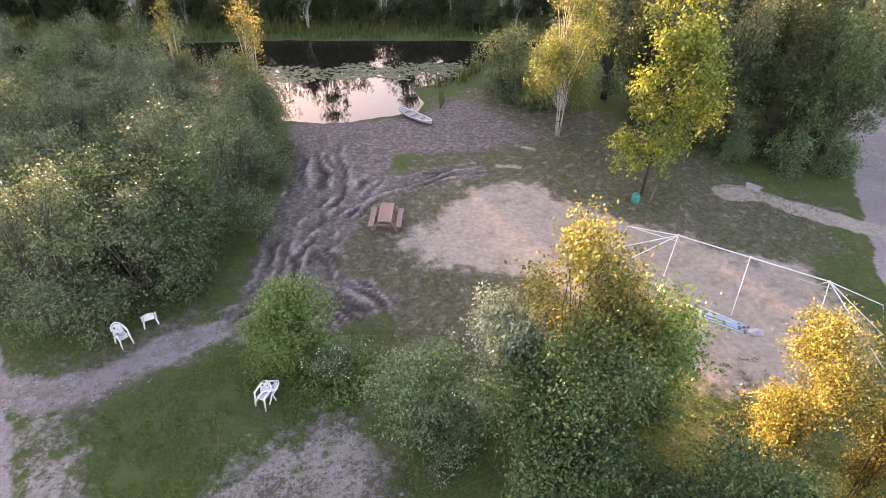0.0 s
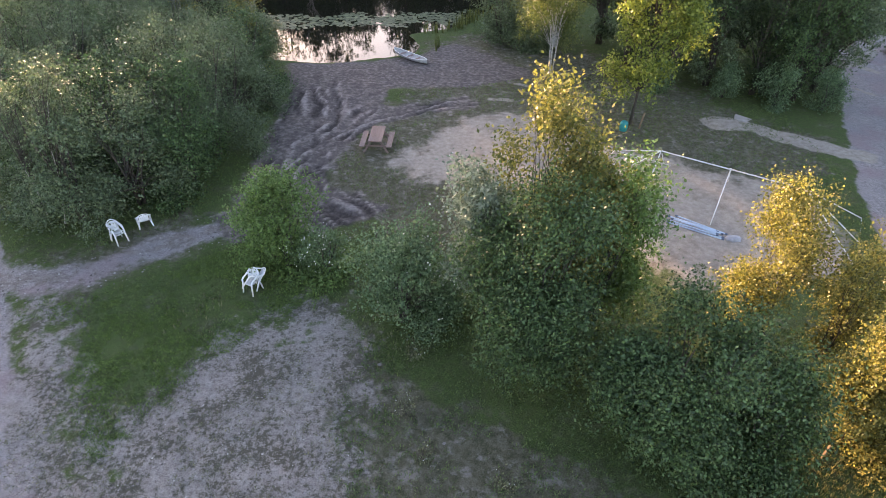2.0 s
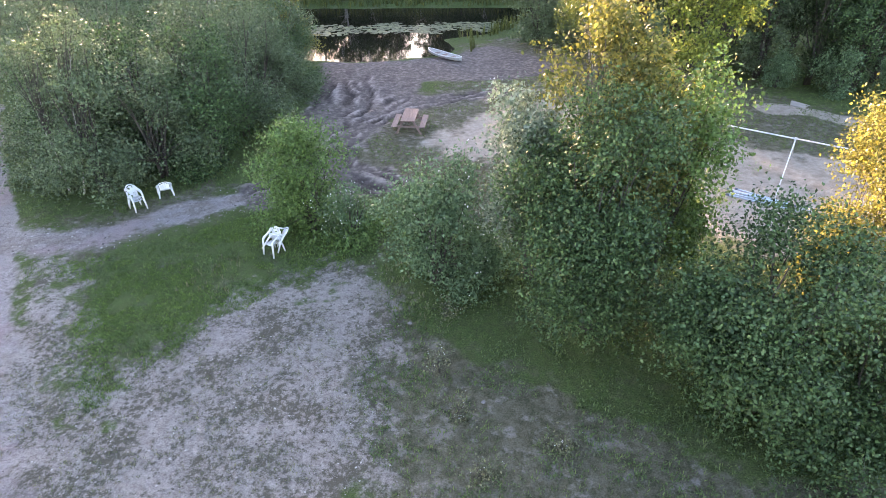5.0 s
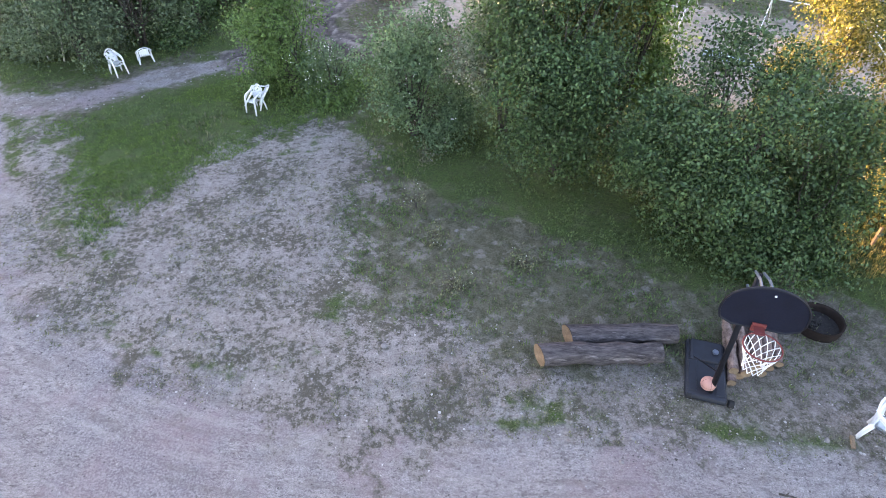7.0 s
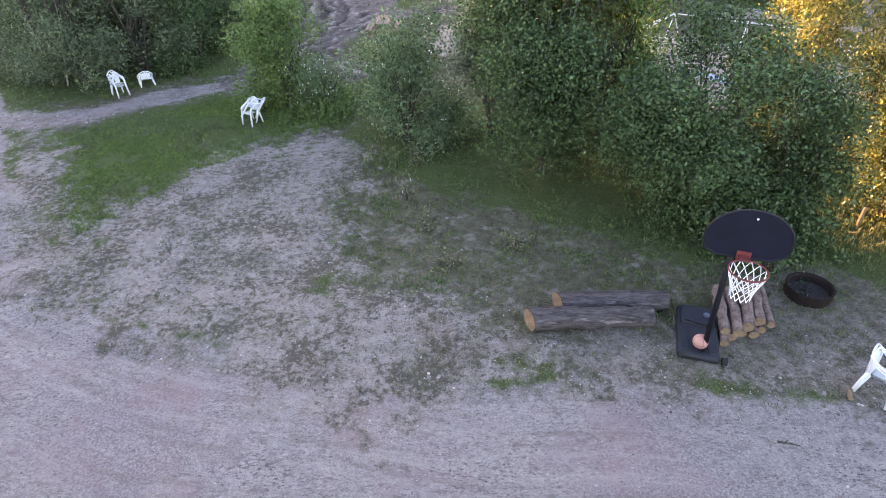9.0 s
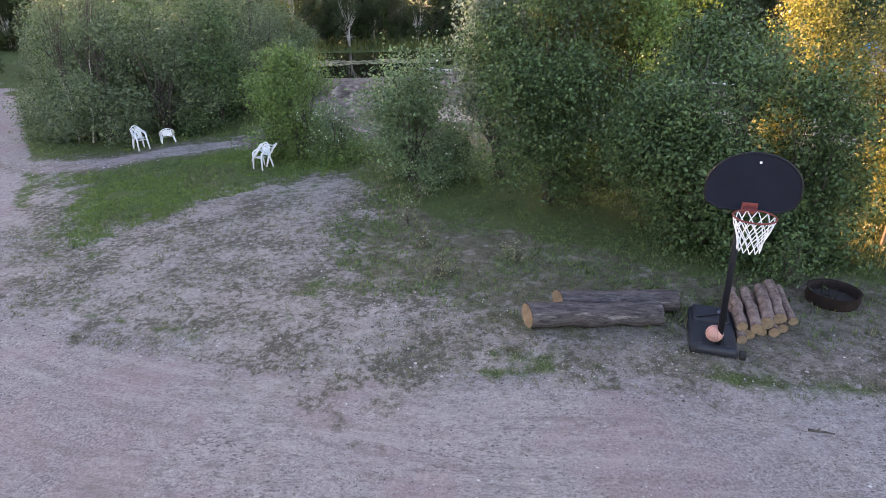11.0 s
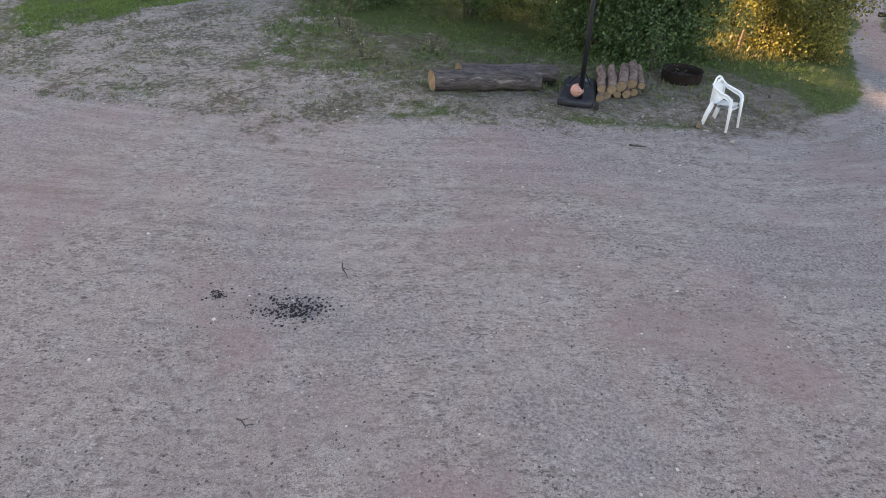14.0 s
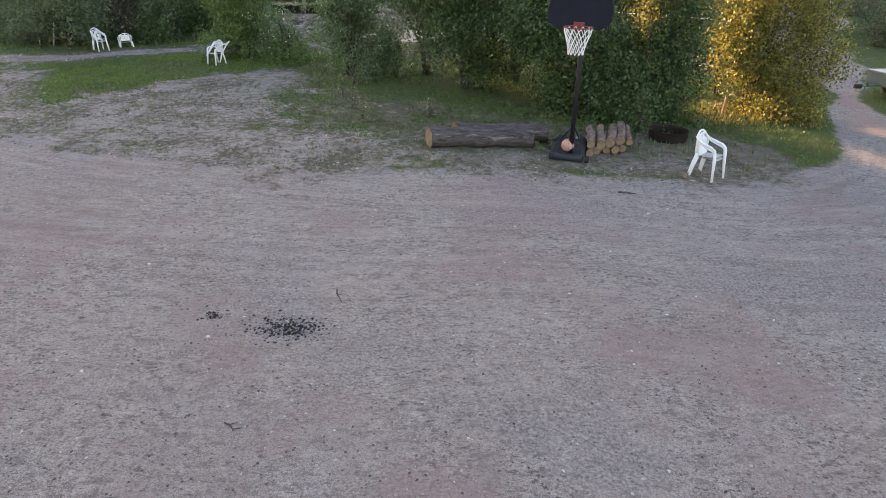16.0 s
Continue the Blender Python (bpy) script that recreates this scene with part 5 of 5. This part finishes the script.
# ---- boat on the shore ----
def build_boat():
    t = thing("rowing_boat", (-1.55, 35.75, gz(-1.55, 35.75) + 0.05), "old grey-white rowing boat drawn up on the shore", "boat", turn=46)
    t.scale = (0.62, 0.70, 0.62)
    n, m = 17, 9
    bm = bmesh.new()

    def hull(inset):
        rows = []
        for i in range(n):
            u = -1 + 2 * i / (n - 1)
            w = 0.46 * (1 - abs(u) ** 2.4) ** 0.75 + 0.012
            sheer = 0.30 + 0.14 * u * u
            row = []
            for j in range(m):
                a = math.pi * (j / (m - 1))
                row.append(bm.verts.new((-(w - inset) * math.cos(a), u * (1.75 - inset), sheer - (sheer - 0.02 - inset) * math.sin(a) ** 0.6 * (1 - 0.25 * abs(u) ** 3))))
            rows.append(row)
        return rows

    o, i_ = hull(0.0), hull(0.03)
    for rows, flip in ((o, False), (i_, True)):
        for p, q in zip(rows, rows[1:]):
            for k in range(m - 1):
                f = (p[k], p[k + 1], q[k + 1], q[k])
                bm.faces.new(f[::-1] if flip else f)
    part("hull", bm, M_HULL, t, "weathered grey-white hull", True)
    for s in (-1, 1):
        bm = bmesh.new()
        tube(bm, [(s * (0.46 * (1 - abs(u) ** 2.4) ** 0.75 + 0.012), u * 1.75, 0.305 + 0.14 * u * u) for u in (-1 + k / 8 for k in range(17))], 0.022, 6)
        part("gunwale", bm, M_WHITE, t)
    for y, w in ((-0.7, 0.80), (0.1, 0.88), (0.85, 0.76)):
        bm = bmesh.new()
        box(bm, (w, 0.2, 0.025), (0, y, 0.22), (0, 0, 0), 0.005)
        part("thwart", bm, M_TABLE, t)


build_boat()


# ---- barrel, stakes, slab and stones ----
def build_barrel():
    t = thing("plastic_barrel", on(7.62, 28.0), "small turquoise plastic barrel at the leaning birch", "barrel")
    t.scale = (0.7, 0.7, 0.75)
    bm = bmesh.new()
    prof = [(0.02, 0.0), (0.20, 0.0), (0.225, 0.05), (0.23, 0.17), (0.245, 0.19), (0.23, 0.21), (0.23, 0.38), (0.245, 0.40), (0.225, 0.43), (0.20, 0.50), (0.17, 0.52), (0.17, 0.48), (0.02, 0.47)]
    n = 20
    rows = [[bm.verts.new((r * math.cos(2 * math.pi * k / n), r * math.sin(2 * math.pi * k / n), z)) for k in range(n)] for r, z in prof]
    for p, q in zip(rows, rows[1:]):
        for k in range(n):
            bm.faces.new((p[k], p[(k + 1) % n], q[(k + 1) % n], q[k]))
    part("body", bm, M_BARREL, t, smooth=True)
    s = thing("wooden_stake", on(8.35, 28.15), "pale wooden stake standing in the grass", "stake")
    bm = bmesh.new()
    box(bm, (0.06, 0.05, 0.75), (0, 0, 0.36), (4, 6, 20), 0.006)
    part("post", bm, M_CUT, s)
    s = thing("wooden_stake", on(8.5, 12.75), "short wooden stake at the aspens' foot", "stake")
    bm = bmesh.new()
    box(bm, (0.05, 0.05, 0.42), (0, 0, 0.2), (-2, 4, 10), 0.005)
    part("post", bm, M_CUT, s)
    s = thing("bark_chip", on(6.18, 8.42, 0.02), "pale split piece of wood beside the chair", "wood chip", turn=70)
    bm = bmesh.new()
    box(bm, (0.22, 0.06, 0.03), (0, 0, 0), (6, 4, 0), 0.008)
    part("splinter", bm, M_CUT, s)
    s = thing("concrete_slab", on(13.0, 29.25, 0.0), "tilted pale concrete slab on bare sand", "slab", turn=-25, tilt=(3, 8))
    bm = bmesh.new()
    box(bm, (0.72, 0.50, 0.09), (0, 0, -0.01), (0, 0, 0), 0.02)
    part("slab_block", bm, M_CONC, s)


build_barrel()


def stone(name, at, size, label, seed, group="", material=None):
    rs = np.random.RandomState(seed)
    t = thing(name, at, label, "stone", group, rs.uniform(0, 360))
    bm = bmesh.new()
    bmesh.ops.create_icosphere(bm, subdivisions=2, radius=1.0)
    off = Vector(rs.rand(3) * 20)
    for v in bm.verts:
        k = 1 + 0.35 * noise.noise(v.co * 1.3 + off)
        v.co = Vector((v.co.x * size, v.co.y * size * 0.75, v.co.z * size * 0.55)) * k
    part("rock", bm, material or M_STONE, t)
    return t


for k, (x, y, s) in enumerate([(3.12, 8.38, 0.06), (5.85, 8.45, 0.06), (6.25, 8.75, 0.055), (6.15, 8.95, 0.05), (2.0, 8.22, 0.05), (2.9, 8.0, 0.05), (6.0, 9.2, 0.05), (-1.1, 15.1, 0.08), (0.5, 12.9, 0.06), (-0.6, 9.9, 0.08),
                               (-11.4, 18.6, 0.07), (-9.4, 18.9, 0.06), (-8.6, 19.3, 0.06), (-10.3, 18.5, 0.07), (-7.6, 19.9, 0.05), (-8.9, 18.6, 0.055), (6.5, 7.85, 0.07), (6.3, 7.95, 0.06), (3.9, 8.1, 0.04), (4.8, 7.9, 0.045), (0.9, 8.3, 0.05), (7.1, 8.2, 0.06)]):
    stone("field_stone", on(x, y, s * 0.15), s * 0.75, "pale grey stone lying on the gravel", 200 + k, "field stones")
for k, (x, y, s) in enumerate([(20.5, 36.5, 0.9), (22.2, 37.4, 1.1), (21.8, 41.0, 0.8), (24.6, 38.0, 0.9)]):
    stone("boulder", on(x, y, 0.1), s, "flat pale boulder beside the road", 240 + k, "roadside boulders", M_CONC)


def pebbles(name, n, spread, size, material, seed, label, category, keep=None, z=0.0):
    """Loose grit: many small faceted stones in one piece of stuff."""
    rs = np.random.RandomState(seed)
    x, y = spread(rs, n)
    if keep is not None:
        k = keep(x, y, rs)
        x, y = x[k], y[k]
    n = len(x)
    base = np.array([[1, 0, 0], [0, 1, 0], [-1, 0, 0], [0, -1, 0], [0, 0, 0.75], [0, 0, -0.5]], float)
    tri = np.array([[0, 1, 4], [1, 2, 4], [2, 3, 4], [3, 0, 4], [1, 0, 5], [2, 1, 5], [3, 2, 5], [0, 3, 5]])
    s = size * (0.35 + rs.rand(n) ** 3 * 1.6)
    v = base[None] * (0.65 + 0.7 * rs.rand(n, 6, 1)) * s[:, None, None]
    a = rs.rand(n) * 6.3
    rot = np.stack([v[..., 0] * np.cos(a)[:, None] - v[..., 1] * np.sin(a)[:, None], v[..., 0] * np.sin(a)[:, None] + v[..., 1] * np.cos(a)[:, None], v[..., 2]], -1)
    rot += np.stack([x, y, ground_height(x, y) + s * 0.12 + z], -1)[:, None, :]
    f = (tri[None] + (np.arange(n) * 6)[:, None, None]).reshape(-1, 3)
    tagged(new(name, pydata(name, rot.reshape(-1, 3), f, material)), label, category, kind="stuff")


def pebble_material():
    m, nt, b = mat("mixed_grit", 0.85, 0.0, 0.2)
    per = nt.nodes.new("ShaderNodeNewGeometry").outputs["Random Per Island"]
    col = ramp(nt, per, (0.0, (0.10, 0.09, 0.085)), (0.45, (0.26, 0.235, 0.22)), (0.8, (0.38, 0.35, 0.33)), (1.0, (0.62, 0.60, 0.58)))
    nt.links.new(mix(nt, 0.25, col, noise_tex(nt, coords(nt), 40), 'MULTIPLY'), b.inputs["Base Color"])
    return m


M_GRIT = pebble_material()
M_QUARTZ = plain("white_quartz", (0.66, 0.65, 0.63), 0.6, 0, 0.15)
pebbles("gravel_grit", 60000, lambda r, n: (r.uniform(-6, 10, n), 0.2 + 9.2 * r.rand(n) ** 1.3), 0.008, M_GRIT, 301, "loose grit and small stones of the gravel yard", "gravel",
        lambda x, y, r: (reach(x, y, LOT) < 0.4) & (wobble(x, y, 1.2, 302) + 0.4 * r.rand(len(x)) > 0.5))
pebbles("track_stones", 2200, lambda r, n: (r.uniform(-13, -5, n), r.uniform(17, 22.5, n)), 0.02, M_GRIT, 303, "loose stones of the cart track", "gravel", lambda x, y, r: reach(x, y, TRACK, False) < 0.9)
pebbles("weedy_grit", 14000, lambda r, n: (r.uniform(-8, 8, n), r.uniform(8, 17, n)), 0.013, M_GRIT, 304, "loose stones among thin weeds", "gravel", lambda x, y, r: reach(x, y, WEEDY) < 0.5)
pebbles("white_pebbles", 240, lambda r, n: (r.uniform(-3, 6.5, n), r.uniform(0.3, 8.2, n)), 0.011, M_QUARTZ, 308, "scattered white quartz pebbles on the gravel", "gravel")
# burnt patch
pebbles("charcoal_patch", 750, lambda r, n: (r.normal(0.76, 0.17, n), r.normal(3.68, 0.10, n)), 0.010, M_ASH, 305, "scattered charcoal of an old burnt patch", "charcoal")
pebbles("charcoal_crumbs", 110, lambda r, n: (r.normal(-0.05, 0.06, n), r.normal(3.86, 0.05, n)), 0.011, M_ASH, 306, "small scatter of charcoal on gravel", "charcoal")
pebbles("charcoal_dust", 120, lambda r, n: (r.normal(0.35, 0.25, n), r.normal(3.6, 0.16, n)), 0.007, M_ASH, 307, "charcoal crumbs on gravel", "charcoal")


def twig(a, b, r, seed, label="thin dark twig lying on gravel"):
    rs = np.random.RandomState(seed)
    a, b = Vector((*a, 0)), Vector((*b, 0))
    t = thing("twig", (a.x, a.y, gz(a.x, a.y) + r * 0.8), label, "twig", "fallen twigs")
    d = b - a
    side = Vector((-d.y, d.x, 0)).normalized()
    bm = bmesh.new()
    pts = [d * g + side * rs.normal(0, 0.012) for g in (0, 0.3, 0.65, 1.0)]
    tube(bm, pts, [r, r * 0.9, r * 0.7, r * 0.4], 5)
    part("stem", bm, M_BARK, t)
    bm = bmesh.new()
    tube(bm, [pts[1], pts[1] + d * 0.22 + side * 0.05], [r * 0.6, r * 0.3], 4)
    part("side_shoot", bm, M_BARK, t)


twig((1.06, 4.44), (1.18, 4.20), 0.009, 1)
twig((0.58, 2.33), (0.72, 2.26), 0.008, 2)
twig((4.88, 7.60), (5.14, 7.58), 0.016, 3, "short dark stick lying on gravel")


# ---- beside the far road ----
def build_trailer():
    t = thing("boat_trailer", on(13.65, 15.15), "small grey-green trailer parked on the roadside grass", "trailer", turn=-80)
    t.scale = (0.8, 0.8, 0.8)
    bm = bmesh.new()
    box(bm, (1.25, 2.3, 0.42), (0, 0.9, 0.62), (0, 0, 0), 0.04)
    body = part("body", bm, M_TRAILER, t)
    bm = bmesh.new()
    box(bm, (1.29, 2.34, 0.06), (0, 0.9, 0.83), (0, 0, 0), 0.015)
    part("top_strip", bm, M_STEEL, body, "grey steel top strip")
    bm = bmesh.new()
    tube(bm, [(0, -0.25, 0.45), (0, -0.95, 0.42)], 0.035, 8)
    bar = part("drawbar", bm, M_STEEL, t)
    bm = bmesh.new()
    box(bm, (0.14, 0.24, 0.14), (0, -1.02, 0.42), (0, 0, 0), 0.03)
    part("coupling", bm, M_BLACK, bar)
    bm = bmesh.new()
    tube(bm, [(0, -0.75, 0.42), (0, -0.75, 0.0)], 0.025, 8)
    part("prop_stand", bm, M_STEEL, t)
    for s in (-1, 1):
        bm = bmesh.new()
        tube(bm, [(s * 0.62, 0.95, 0.29), (s * 0.66, 0.95, 0.29), (s * 0.78, 0.95, 0.29), (s * 0.80, 0.95, 0.29)], [0.25, 0.29, 0.29, 0.25], 20)
        w = part("tyre", bm, M_TYRE, t)
        bm = bmesh.new()
        tube(bm, [(s * 0.795, 0.95, 0.29), (s * 0.812, 0.95, 0.29)], [0.16, 0.13], 14)
        part("rim", bm, M_WHITE, w)
        bm = bmesh.new()
        box(bm, (0.24, 0.80, 0.03), (s * 0.72, 0.95, 0.62), (0, 0, 0), 0.01)
        part("mudguard", bm, M_BLACK, t)


build_trailer()


def build_far_camp():
    t = thing("blue_tent", on(24.6, 42.8), "small blue tent far beyond the road", "tent", turn=20)
    t.scale = (0.55, 0.55, 0.55)
    bm = bmesh.new()
    rows = []
    for i in range(7):
        v = -1 + 2 * i / 6
        rows.append([bm.verts.new((1.0 * math.cos(a) * (1 - 0.15 * v * v), v * 1.2, 1.05 * math.sin(a) * (1 - 0.35 * v * v))) for a in (math.pi * k / 10 for k in range(11))])
    for p, q in zip(rows, rows[1:]):
        for k in range(10):
            bm.faces.new((p[k], p[k + 1], q[k + 1], q[k]))
    bm.faces.new(rows[0])
    bm.faces.new(rows[-1][::-1])
    part("canopy", bm, M_TARP, t, smooth=True)
    bm = bmesh.new()
    tube(bm, [rows_p for rows_p in [(1.0 * math.cos(a), 0, 1.07 * math.sin(a)) for a in (math.pi * k / 10 for k in range(11))]], 0.02, 6)
    part("hoop_pole", bm, M_WHITE, t)
    for k, (x, y, turn) in enumerate([(27.2, 43.4, 12), (30.6, 45.2, -20)]):
        t = thing("caravan", on(x, y), "white caravan standing far beyond the road", "caravan", "caravans", turn)
        t.scale = (0.36, 0.36, 0.36)
        bm = bmesh.new()
        box(bm, (3.4, 1.9, 1.75), (0, 0, 1.25), (0, 0, 0), 0.22)
        body = part("body", bm, M_WHITE, t)
        for s in (-0.9, 0.7):
            bm = bmesh.new()
            box(bm, (0.9, 0.05, 0.5), (s, -0.945, 1.5), (0, 0, 0), 0.02)
            part("window", bm, M_BLACK, body)
        for s in (-1, 1):
            bm = bmesh.new()
            tube(bm, [(0.2, s * 0.75, 0.32), (0.2, s * 0.92, 0.32)], 0.32, 16)
            part("wheel", bm, M_TYRE, t)
        bm = bmesh.new()
        tube(bm, [(1.7, 0, 0.45), (2.7, 0, 0.42)], 0.05, 6)
        part("drawbar", bm, M_STEEL, t)


build_far_camp()
